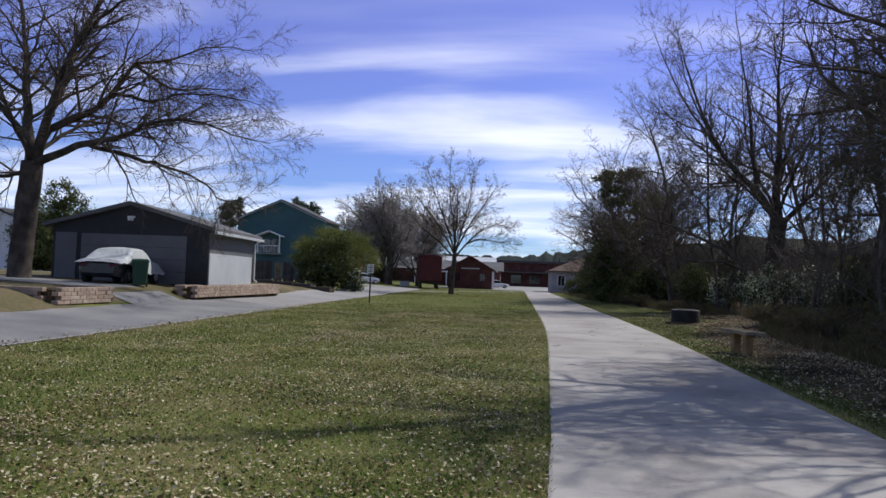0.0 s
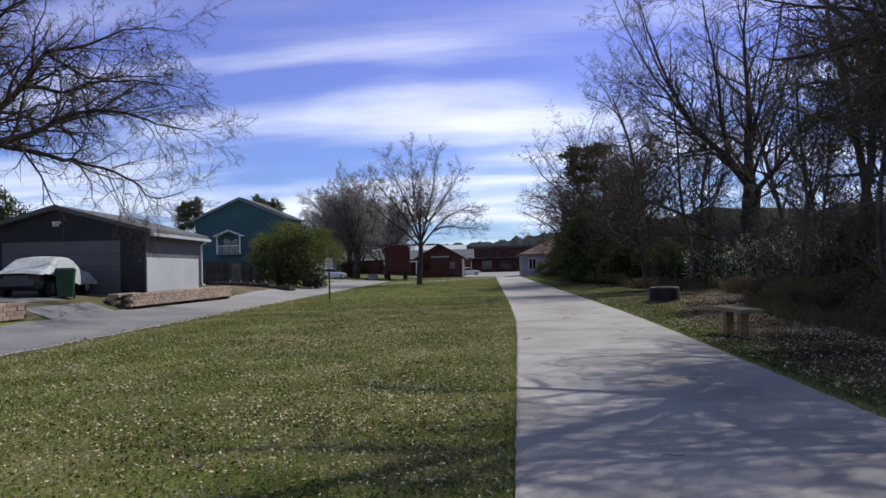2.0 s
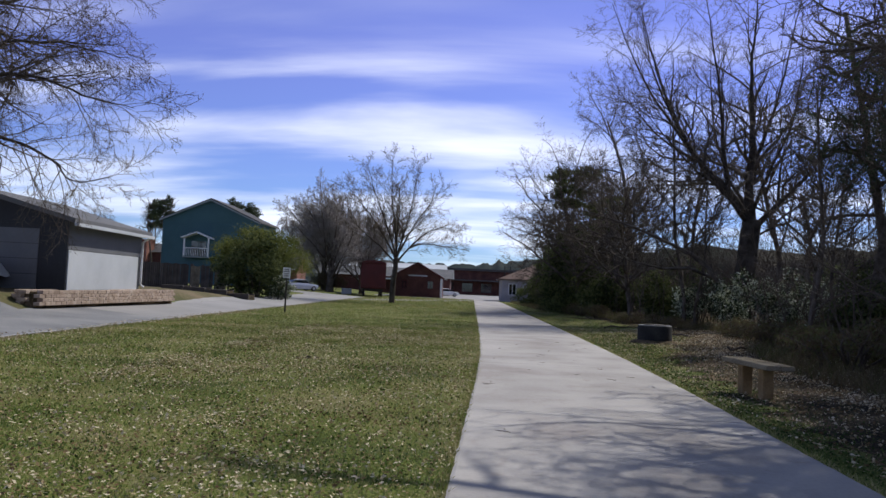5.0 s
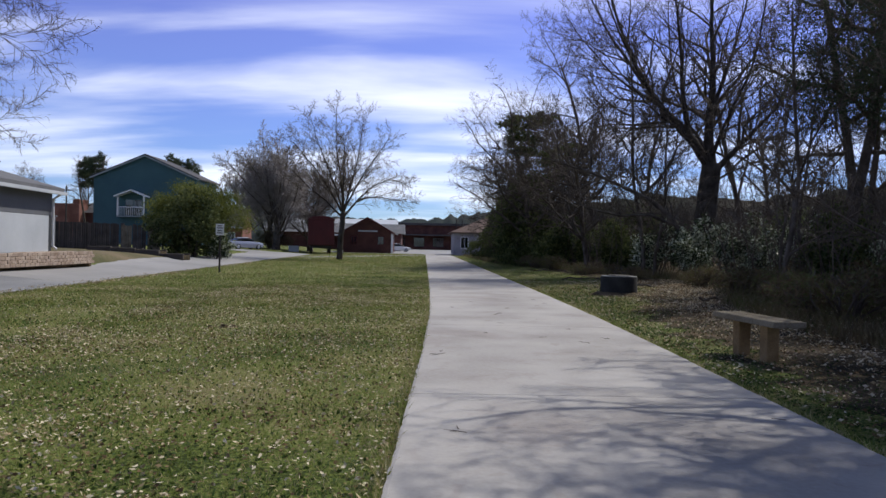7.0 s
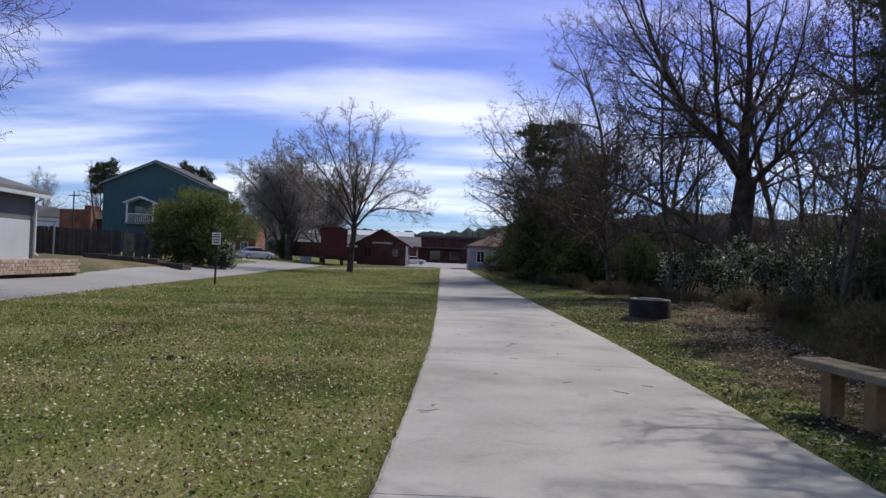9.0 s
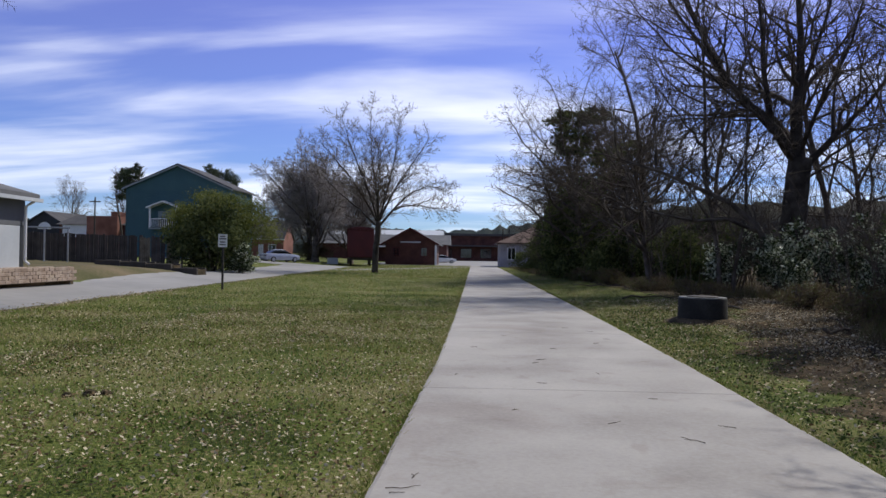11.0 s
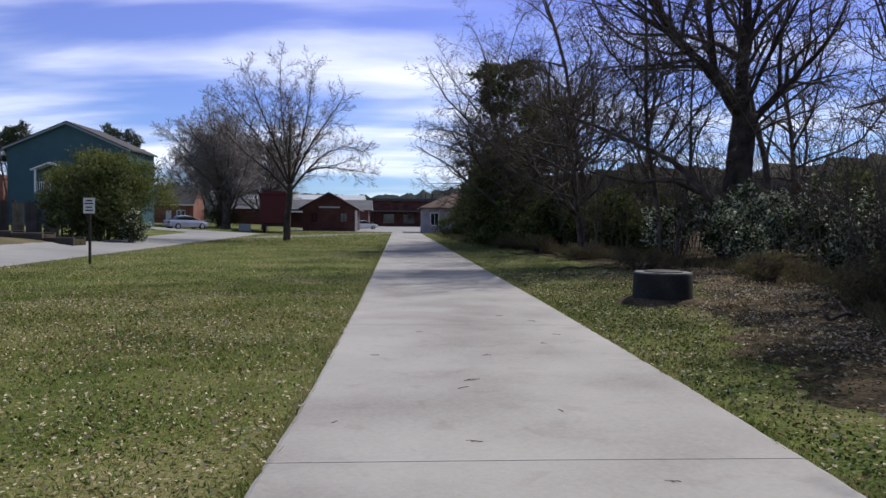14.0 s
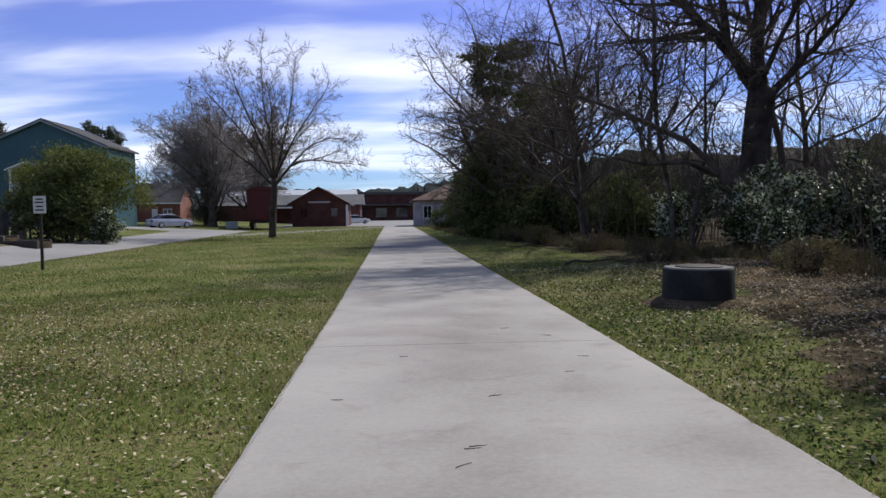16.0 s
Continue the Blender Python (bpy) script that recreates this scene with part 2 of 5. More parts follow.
M["post_wood"] = material("tan_treated_timber", [(0.18, 0.11, 0.045), (0.27, 0.175, 0.075), (0.33, 0.225, 0.105)], scale=3.0, rough=0.8, bump=0.4, spread=0.4)
M["seat_wood"] = material("greyed_timber", [(0.11, 0.09, 0.06), (0.19, 0.16, 0.112), (0.25, 0.215, 0.155)], scale=3.0, rough=0.95, bump=0.4, spread=0.7, spec=0.1)
# one concrete in two tones: shaded side painted near black, sunlit rim lighter
M["shaded_concrete"] = material("riser_concrete_in_shade", [(0.013, 0.013, 0.013), (0.022, 0.021, 0.02), (0.04, 0.038, 0.035)], scale=1.8, rough=0.9, bump=0.4, spread=0.5)
M["ring_top"] = material("lit_concrete_rim", [(0.12, 0.12, 0.115), (0.21, 0.21, 0.205)], scale=4, rough=0.85, bump=0.3, spread=0.4)
M["iron"] = material("dark_iron", [(0.035, 0.033, 0.032), (0.07, 0.06, 0.055)], scale=6, rough=0.6, bump=0.2, metal=0.7)
M["tarp"] = material("silver_tarpaulin", [(0.42, 0.44, 0.45), (0.58, 0.60, 0.61)], scale=1.4, rough=0.45, bump=0.5, bscale=5)
M["dark_paint"] = material("dark_car_paint", [(0.012, 0.012, 0.015), (0.02, 0.02, 0.025)], scale=2, rough=0.25, bump=0, spec=0.6)
M["silver"] = material("silver_car_paint", [(0.34, 0.36, 0.42), (0.42, 0.44, 0.50)], scale=2, rough=0.3, bump=0, metal=0.25)
M["glass"] = material("dark_window_glass", [(0.012, 0.014, 0.018), (0.02, 0.024, 0.03)], scale=1, rough=0.06, bump=0, spec=0.8)
M["rubber"] = material("tyre_rubber", [(0.015, 0.015, 0.015), (0.03, 0.03, 0.03)], scale=5, rough=0.8, bump=0.1)
M["bin"] = material("green_plastic", [(0.008, 0.045, 0.022), (0.014, 0.065, 0.032)], scale=3, rough=0.45, bump=0.05)
M["galv"] = material("galvanised_steel", [(0.30, 0.31, 0.32), (0.42, 0.43, 0.44)], scale=5, rough=0.5, bump=0.05, metal=0.6)
M["far_wood"] = material("far_woods", [(0.042, 0.045, 0.035), (0.07, 0.07, 0.055), (0.105, 0.097, 0.08)], scale=0.05, rough=1, bump=0, spread=0.5, fine=0.4, spec=0)
# the bluish haze of distance is mixed into this colour
M["hill"] = material("hazy_hill_woods", [(0.028, 0.036, 0.036), (0.042, 0.052, 0.052), (0.058, 0.064, 0.06)], scale=0.04, rough=1, bump=0, spread=0.6, fine=0.35, spec=0)
M["grass"] = leafy_mat("grass_blades", [(0.135, 0.19, 0.034), (0.225, 0.265, 0.06), (0.335, 0.32, 0.11), (0.45, 0.385, 0.195)], rough=0.6, spec=0.25, through_light=0.3, islands=0.5)
M["weed"] = leafy_mat("dark_green_weeds", [(0.05, 0.105, 0.016), (0.08, 0.145, 0.026), (0.12, 0.18, 0.04)], rough=0.55, spec=0.3, through_light=0.25)
M["dry_grass"] = leafy_mat("dry_grass_blades", [(0.12, 0.095, 0.05), (0.22, 0.17, 0.10), (0.09, 0.11, 0.03)], rough=0.8, spec=0.15, through_light=0.25)
M["dead_leaf"] = leafy_mat("dry_fallen_leaves", [(0.15, 0.10, 0.055), (0.28, 0.205, 0.115), (0.43, 0.345, 0.215), (0.65, 0.565, 0.41)], rough=0.95, spec=0.0, through_light=0.12, islands=0.7)
M["clover"] = leafy_mat("low_dark_clover", [(0.034, 0.056, 0.014), (0.06, 0.095, 0.022), (0.09, 0.125, 0.034)], rough=0.7, spec=0.1, through_light=0.15)
M["evergreen"] = leafy_mat("evergreen_leaves", [(0.05, 0.068, 0.026), (0.10, 0.12, 0.042), (0.17, 0.185, 0.07)], rough=0.7, spec=0.12, through_light=0.35)
M["lime"] = leafy_mat("lime_new_leaves", [(0.08, 0.10, 0.02), (0.135, 0.155, 0.034), (0.21, 0.22, 0.06)], rough=0.6, spec=0.2, through_light=0.42)
# the near-white last stop paints sun glints on some of the leaves
M["glossy"] = leafy_mat("privet_leaves_with_glints", [(0.02, 0.034, 0.012), (0.038, 0.058, 0.018), (0.062, 0.088, 0.028), (0.095, 0.125, 0.042), (0.56, 0.59, 0.44)], rough=0.35, spec=0.3, through_light=0.3, islands=0.8)
M["needle"] = leafy_mat("dark_needles", [(0.036, 0.052, 0.026), (0.07, 0.09, 0.04)], rough=0.6, through_light=0.3)
M["bramble"] = leafy_mat("brown_brambles", [(0.09, 0.066, 0.04), (0.15, 0.11, 0.065), (0.115, 0.13, 0.045)], rough=0.8, through_light=0.35)
M["bud"] = leafy_mat("pale_buds", [(0.28, 0.225, 0.17), (0.40, 0.34, 0.27)], rough=0.7, through_light=0.3)

# ---- mesh helpers ----


class Build:
    """Collects points and faces of one mesh."""

    def __init__(self):
        self.v, self.f = [], []

    def add(self, pts, faces):
        k = len(self.v)
        self.v.extend(tuple(p) for p in pts)
        self.f.extend(tuple(i + k for i in f) for f in faces)
        return self

    def box(self, x0, x1, y0, y1, z0, z1, m=None, bevel=0.0):
        if bevel:
            b = bevel
            bm = bmesh.new()
            bmesh.ops.create_cube(bm, size=1)
            for v in bm.verts:
                v.co = Vector(((x0 + x1) / 2 + v.co.x * (x1 - x0), (y0 + y1) / 2 + v.co.y * (y1 - y0), (z0 + z1) / 2 + v.co.z * (z1 - z0)))
            bmesh.ops.bevel(bm, geom=bm.edges[:], offset=b, segments=1, affect="EDGES")
            bm.verts.index_update()
            pts, fs = [v.co.copy() for v in bm.verts], [[v.index for v in f.verts] for f in bm.faces]
            bm.free()
        else:
            pts = [Vector((x, y, z)) for z in (z0, z1) for y in (y0, y1) for x in (x0, x1)]
            fs = [(0, 2, 3, 1), (4, 5, 7, 6), (0, 1, 5, 4), (2, 6, 7, 3), (0, 4, 6, 2), (1, 3, 7, 5)]
        if m:
            pts = [m @ p for p in pts]
        return self.add(pts, fs)

    def prism(self, outline, a, b, axis="y"):
        """An outline of (u, w) swept from a to b: along y the outline is (x, z), along x it is (y, z), along z it is (x, y)."""
        n = len(outline)
        place = {"y": lambda u, w, s: (u, s, w), "x": lambda u, w, s: (s, u, w), "z": lambda u, w, s: (u, w, s)}[axis]
        pts = [place(u, w, a) for u, w in outline] + [place(u, w, b) for u, w in outline]
        fs = [tuple(range(n)), tuple(range(2 * n - 1, n - 1, -1))] + [(i, i + n, (i + 1) % n + n, (i + 1) % n) for i in range(n)]
        return self.add(pts, fs)

    def tube(self, pts, radii, sides=6, cap=True):
        pts = [Vector(p) for p in pts]
        k = len(self.v)
        n = len(pts)
        ref = None
        for i, (p, r) in enumerate(zip(pts, radii)):
            d = (pts[min(i + 1, n - 1)] - pts[max(i - 1, 0)]).normalized()
            if ref is None:
                ref = d.orthogonal()
            u = (ref - d * ref.dot(d))
            u = u.normalized() if u.length > 1e-6 else d.orthogonal().normalized()
            ref = u
            w = d.cross(u)
            for s in range(sides):
                a = 2 * math.pi * s / sides
                q = p + (u * math.cos(a) + w * math.sin(a)) * r
                self.v.append((q.x, q.y, q.z))
        for i in range(n - 1):
            for s in range(sides):
                a, b = k + i * sides + s, k + i * sides + (s + 1) % sides
                self.f.append((a, b, b + sides, a + sides))
        if cap:
            self.f.append(tuple(k + s for s in range(sides))[::-1])
            self.f.append(tuple(k + (n - 1) * sides + s for s in range(sides)))
        return self

    def spike(self, pts, radii, sides=3):
        """A tube that runs out to a point."""
        self.tube(pts[:-1], radii[:-1], sides, cap=False) if len(pts) > 2 else None
        k = len(self.v) - sides
        if len(pts) == 2:
            d = (pts[1] - pts[0]).normalized()
            u = d.orthogonal().normalized()
            w = d.cross(u)
            k = len(self.v)
            for s in range(sides):
                a = 2 * math.pi * s / sides
                self.v.append(tuple(pts[0] + (u * math.cos(a) + w * math.sin(a)) * radii[0]))
        self.v.append(tuple(pts[-1]))
        for s in range(sides):
            self.f.append((k + s, k + (s + 1) % sides, len(self.v) - 1))
        return self

    def lathe(self, profile, sides=24, at=(0, 0, 0)):
        k = len(profile)
        pts = [(at[0] + r * math.cos(2 * math.pi * s / sides), at[1] + r * math.sin(2 * math.pi * s / sides), at[2] + z) for s in range(sides) for r, z in profile]
        fs = []
        for s in range(sides):
            o, q = s * k, ((s + 1) % sides) * k
            fs += [(o + i, q + i, q + i + 1, o + i + 1) for i in range(k - 1)]
        return self.add(pts, fs)

    def mesh(self, name, mat, smooth=False):
        me = bpy.data.meshes.new(name)
        me.from_pydata(self.v, [], self.f)
        me.materials.append(mat)
        if smooth:
            me.polygons.foreach_set("use_smooth", [True] * len(me.polygons))
        me.update()
        return me


def part(name, build, mat, parent, label="", smooth=False):
    ob = new(name, build if isinstance(build, bpy.types.Mesh) else build.mesh(name, mat, smooth))
    ob.parent = parent
    return tagged(ob, label) if label else ob


def thing(name, m, label, category, group="", kind=""):
    ob = new(name)
    ob.matrix_world = m
    return tagged(ob, label, category, group, kind)


def raw_mesh(name, verts, faces, mat):
    """A mesh from arrays, all faces with the same number of corners."""
    me = bpy.data.meshes.new(name)
    k = faces.shape[1]
    me.vertices.add(len(verts))
    me.vertices.foreach_set("co", verts.astype(np.float32).ravel())
    me.loops.add(faces.size)
    me.loops.foreach_set("vertex_index", faces.astype(np.int32).ravel())
    me.polygons.add(len(faces))
    me.polygons.foreach_set("loop_start", np.arange(0, faces.size, k, dtype=np.int32))
    me.materials.append(mat)
    me.update(calc_edges=True)
    return me


# ---- the lie of the land ----


def road_edge(y):
    """x of the road's edge along the lawn."""
    return -9.2 - 0.035 * (y - 10)


def ground_z(x, y):
    d = road_edge(y) - x
    near = np.interp(d, [0, 3, 4.2, 5, 12, 40, 90], [0, 0.25, 0.70, 0.83, 1.0, 1.2, 1.5])
    far = np.interp(d, [0, 5, 9, 20, 60, 90], [0, 0.25, 0.55, 0.8, 1.0, 1.2])
    f = np.clip((y - 42) / 18, 0, 1)
    f = f * f * (3 - 2 * f)
    z = near * (1 - f) + far * f
    right = np.interp(x, [4.6, 6, 9, 16, 40], [0, 0.03, 0.12, 0.35, 0.8]) * np.clip((115 - y) / 20, 0, 1)
    return z + right - 0.03


def path_left(y):
    return float(np.interp(y, [-9, 0, 4, 7, 10.5, 14, 18, 23, 30, 110], [-0.55, -0.1, 0.17, 0.34, 0.47, 0.59, 0.73, 0.85, 0.89, 0.75]))


PATH_WIDTH = 3.42

# ---- ground ----
gx = np.concatenate([[-2500, -900, -300, -150, -90, -60], np.arange(-45, -13.9, 1.5), np.arange(-13.5, -8, 0.5), np.arange(-8, 20.1, 1.0), [25, 32, 42, 60, 100, 200, 500, 1200, 2500]])
gy = np.concatenate([[-2500, -600, -150, -60, -30, -15], np.arange(-8, 120.1, 2.0), [130, 150, 200, 300, 600, 1500, 3500]])
XX, YY = np.meshgrid(gx, gy)
ZZ = ground_z(XX, YY)
k = len(gx)
idx = np.arange(len(gx) * len(gy)).reshape(len(gy), k)
quads = np.stack([idx[:-1, :-1], idx[:-1, 1:], idx[1:, 1:], idx[1:, :-1]], -1).reshape(-1, 4)
ground = new("ground", raw_mesh("ground", np.stack([XX, YY, ZZ - 0.0], -1).reshape(-1, 3), quads, M["soil"]))
tagged(ground, "patchy green and straw lawn with dry leaves", "ground", kind="structure")


def sheet(name, outline_l, outline_r, ys, mat, lift, label, cat, n=9):
    """A strip of surface between two edges, lying on the land."""
    b = Build()
    for y in ys:
        x0, x1 = outline_l(y), outline_r(y)
        for i in range(n):
            x = x0 + (x1 - x0) * i / (n - 1)
            b.v.append((x, y, float(ground_z(x, y)) + lift))
    for j in range(len(ys) - 1):
        for i in range(n - 1):
            a = j * n + i
            b.f.append((a, a + 1, a + n + 1, a + n))
    return tagged(new(name, b.mesh(name, mat)), label, cat, kind="structure")


jag = lambda y, s: 0.10 * noise.noise((y * 0.7, s, 0)) + 0.05 * noise.noise((y * 2.9, s, 3))
sheet("road", lambda y: road_edge(y) - float(np.interp(y, [-20, 40, 60, 80, 95], [3.1, 3.1, 4.2, 5.0, 7.0])) + jag(y, 1), lambda y: road_edge(y) + jag(y, 2),
      np.arange(-20, 31.1, 0.5), M["asphalt"], 0.02, "worn grey asphalt lane with ragged edges", "road")
sheet("pale_road", lambda y: road_edge(y) - float(np.interp(y, [-20, 40, 60, 80, 95], [3.1, 3.1, 4.2, 5.0, 7.0])) + jag(y, 1), lambda y: road_edge(y) + jag(y, 2),
      np.arange(31, 92.1, 0.5), M["pave"], 0.022, "pale worn lane with ragged edges", "road")
sheet("yard", lambda y: -60.0, lambda y: road_edge(y) - 3.05 + 2 * jag(y, 7), np.arange(-20, 60.1, 1.0), M["yard"], 0.010, "bare brown yard with thin dry grass", "yard", 90)
sheet("road_verge", lambda y: road_edge(y) - 0.15, lambda y: road_edge(y) + 0.28 + 0.35 * noise.noise((y * 0.5, 8, 1)) + 0.25 * noise.noise((y * 1.9, 8, 4)) + 0.12 * noise.noise((y * 5, 8, 7)), np.arange(-20, 80, 0.2), M["yard"], 0.012, "bare dirt verge along the lane", "verge")
sheet("road_edging", lambda y: road_edge(y) - 0.03 + jag(y, 2), lambda y: road_edge(y) + 0.11 + jag(y, 2) + 0.05 * noise.noise((y * 1.3, 8, 9)), np.arange(-20, 33, 0.25), M["pave"], 0.030, "pale gritty edging along the lane", "road edging", 3)
sheet("driveway", lambda y: -20.5, lambda y: road_edge(y) - 2.9, np.arange(23.2, 27.6, 0.5), M["asphalt"], 0.028, "worn driveway in front of the garage", "driveway")
sheet("side_road", lambda y: -70.0, lambda y: road_edge(y) - 4.0, np.arange(83, 91.1, 1.0), M["pave"], 0.03, "pale worn side road", "road", 60)
sheet("gravel_track", lambda y: -13.0 + (y - 76) * 0.42, lambda y: -9.5 + (y - 76) * 0.42, np.arange(76, 112.1, 1.0), M["pave"], 0.012, "pale gravel track across the grass", "track")
sheet("plaza", lambda y: -14.0, lambda y: 12.0, np.arange(112, 200.1, 8.0), M["pave"], 0.016, "pale sunlit pavement beyond the path", "pavement")
sheet("leaf_litter", lambda y: float(np.interp(y, [-8, 12, 20, 25, 30, 34, 40, 62, 100], [5.0, 4.7, 5.0, 5.8, 7.4, 8.6, 8.3, 7.0, 5.6])) + 0.8 * noise.noise((y * 0.5, 5, 0)) + 0.5 * noise.noise((y * 1.6, 5, 3)) + 0.25 * noise.noise((y * 4, 5, 6)), lambda y: 34.0, np.arange(-8, 106.1, 0.12), M["litter"], 0.005,
      "brown leaf litter under the trees", "leaf litter", 30)

# ---- concrete path, slab by slab ----
path = thing("path", pose(0, 0, 0), "pale broom-finished concrete footpath in long slabs", "footpath", kind="structure")
joint_ys = [-9.0 + 6.0 * i for i in range(21)]
for y0, y1 in zip(joint_ys[:-1], joint_ys[1:]):
    b = Build()
    ys = np.linspace(y0 + 0.006, y1 - 0.006, 37)
    for y in ys:
        wob_l, wob_r = 0.010 * noise.noise((y * 1.7, 3, 0)) + 0.014 * noise.noise((y * 7, 3, 2)), 0.010 * noise.noise((y * 1.7, 9, 0)) + 0.014 * noise.noise((y * 7, 9, 2))
        xl, xr = path_left(y) + wob_l, path_left(y) + PATH_WIDTH + wob_r
        for x, z in ((xl - 0.01, -0.1), (xl, 0.0), (xl + 0.03, 0.008), ((xl + xr) / 2, 0.012), (xr - 0.03, 0.008), (xr, 0.0), (xr + 0.01, -0.1)):
            b.v.append((x, y, z))
    for j in range(len(ys) - 1):
        for i in range(6):
            a = j * 7 + i
            b.f.append((a, a + 1, a + 8, a + 7))
    b.f.append(tuple(range(7)))
    b.f.append(tuple(range((len(ys) - 1) * 7, len(ys) * 7))[::-1])
    part("slab", b, M["concrete"], path)

# ---- trees ----


def grow(wood, twigs, tips, rng, p, d, length, r, level, levels, opt):
    segs = (7, 8, 4, 2, 1)[level]
    sides = (9, 6, 4, 3, 3)[level]
    pts, rad = [p.copy()], [r]
    step = length / segs
    bend = (0.06, 0.15, 0.2, 0.24, 0.28)[level] * opt["crook"]
    up = (0.05, opt["up"], opt["up"] * 0.7, opt["droop"], opt["droop"])[level]
    dirs = [d.copy()]
    for i in range(segs):
        d = (d + Vector((rng.gauss(0, bend), rng.gauss(0, bend), rng.gauss(0, bend) + up))).normalized()
        p = p + d * step
        pts.append(p.copy())
        dirs.append(d.copy())
        rad.append(max(r * (1 - (0.62 if level == 0 else 0.8) * (i + 1) / segs), opt["min_r"]))
    if level == 0:
        rad[0] *= opt["flare"]
        pts.insert(1, pts[0].lerp(pts[1], 0.25))
        rad.insert(1, r * 1.12)
        dirs.insert(1, dirs[0])
    if level < 3:
        (wood if level < 2 else twigs).tube(pts, rad, sides, cap=level < 2)
    else:
        twigs.spike(pts, [max(a, opt["min_r"] * 1.25) for a in rad], 3)
    n = len(pts) - 1
    if level + 1 < levels:
        count = opt["kids"][level]
        start = opt["first"] if level == 0 else 0.18
        for c in range(count):
            f = start + (1 - start) * ((c + rng.random() * 0.9) / count) ** 0.9
            f = min(f, 0.999)
            i = min(int(f * n), n - 1)
            q = pts[i].lerp(pts[i + 1], f * n - i)
            rr = rad[i] + (rad[i + 1] - rad[i]) * (f * n - i)
            axis = dirs[min(i + 1, n)]
            side = axis.orthogonal().normalized()
            side.rotate(Matrix.Rotation(2.4 * c + rng.uniform(-0.7, 0.7) + (opt["spin"] if level == 0 else 0), 3, axis))
            ang = radians(rng.uniform(*opt["angle"][level]))
            nd = (axis * math.cos(ang) + side * math.sin(ang)).normalized()
            taper = (1.0 - (opt["fall"] if level == 0 else 0.55) * (f - start) / (1 - start + 1e-6))
            grow(wood, twigs, tips, rng, q, nd, length * opt["ratio"][level] * taper * rng.uniform(0.75, 1.2), min(rr * 0.72, r * opt["thin"][level]) * rng.uniform(0.8, 1.1), level + 1, levels, opt)
    else:
        tips.append((pts[-1].copy(), d.copy()))


BASE = dict(kids=(12, 9, 6, 4), ratio=(0.75, 0.52, 0.5, 0.5), thin=(0.5, 0.5, 0.5, 0.55), angle=((35, 60), (30, 55), (30, 60), (30, 65)), up=0.10, droop=0.02, crook=1.0, first=0.3, min_r=0.006, spin=0.0, fall=0.4, flare=1.4)


def bare_tree(seed, height, radius, levels=5, lean=(0, 0), stems=(), trunk=0.8, mats=("bark", "twig"), tip_mat=None, tip_size=0.05, tip_every=1, **over):
    """Meshes of a leafless tree: the trunk with its limbs, the fine branches and, if wanted, buds on the tips."""
    rng = random.Random(seed)
    opt = dict(BASE, **over)
    wood, twigs, tips = Build(), Build(), []
    grow(wood, twigs, tips, rng, Vector((0, 0, -0.15)), Vector((lean[0], lean[1], 1)).normalized(), height * trunk, radius, 0, levels, opt)
    for z, az, ang, ln, rr in stems:
        d = Vector((math.sin(radians(ang)) * math.cos(radians(az)), math.sin(radians(ang)) * math.sin(radians(az)), math.cos(radians(ang))))
        grow(wood, twigs, tips, rng, Vector((lean[0] * z, lean[1] * z, z)), d, ln, rr, 1, levels, opt)
    out = [("trunk", wood.mesh("trunk", M[mats[0]], True)), ("crown", twigs.mesh("crown", M[mats[1]], True))]
    if tip_mat:
        P = np.array([t[0][:] for t in tips[::tip_every]])
        out.append(("bud_cover", leaves_mesh("bud_cover", P, tip_size, M[tip_mat], seed)))
    return out


def leaves_mesh(name, P, size, mat, seed, aspect=0.5, flat=0.0):
    """Small folded leaves at the points P, turned at random."""
    rs = np.random.RandomState(seed)
    n = len(P)
    a = rs.normal(size=(n, 3))
    a[:, 2] *= 1 - flat
    a /= np.linalg.norm(a, axis=1)[:, None]
    b = rs.normal(size=(n, 3))
    b[:, 2] *= 1 - flat
    b -= a * (a * b).sum(1)[:, None]
    b /= np.linalg.norm(b, axis=1)[:, None]
    c = np.cross(a, b)
    s = size * rs.uniform(0.6, 1.35, (n, 1))
    v = np.stack([P - a * s, P + b * s * aspect + c * s * 0.12, P + a * s, P - b * s * aspect + c * s * 0.12], 1).reshape(-1, 3)
    i = np.arange(n)[:, None] * 4
    f = np.concatenate([i + np.array([[0, 1, 2]]), i + np.array([[0, 2, 3]])], 0)
    return raw_mesh(name, v, f, mat)


def plant(name, parts, m, label, cat, group=""):
    t = thing(name, m, label, cat, group)
    for pn, me in parts:
        o = part(pn, me, None, t)
        if pn != "trunk":
            tagged(o, kind="stuff")
    return t


def cloud(seed, blobs, n):
    """Points in clumps about a set of blobs (centre x, y, z, radius, height radius)."""
    rs = np.random.RandomState(seed)
    out = []
    tot = sum(b[3] ** 2 * b[4] for b in blobs)
    for x, y, z, r, h in blobs:
        k = int(n * r * r * h / tot)
        sub = max(6, int(24 * r))
        d = rs.normal(size=(sub, 3))
        d /= np.linalg.norm(d, axis=1)[:, None]
        cen = d * rs.uniform(0.35, 1.0, (sub, 1)) ** 0.6 * np.array([r, r, h]) + np.array([x, y, z])
        pick = rs.randint(0, sub, k)
        out.append(cen[pick] + rs.normal(size=(k, 3)) * np.array([r, r, h]) * 0.17)
    p = np.concatenate(out)
    return p[p[:, 2] > 0.04]


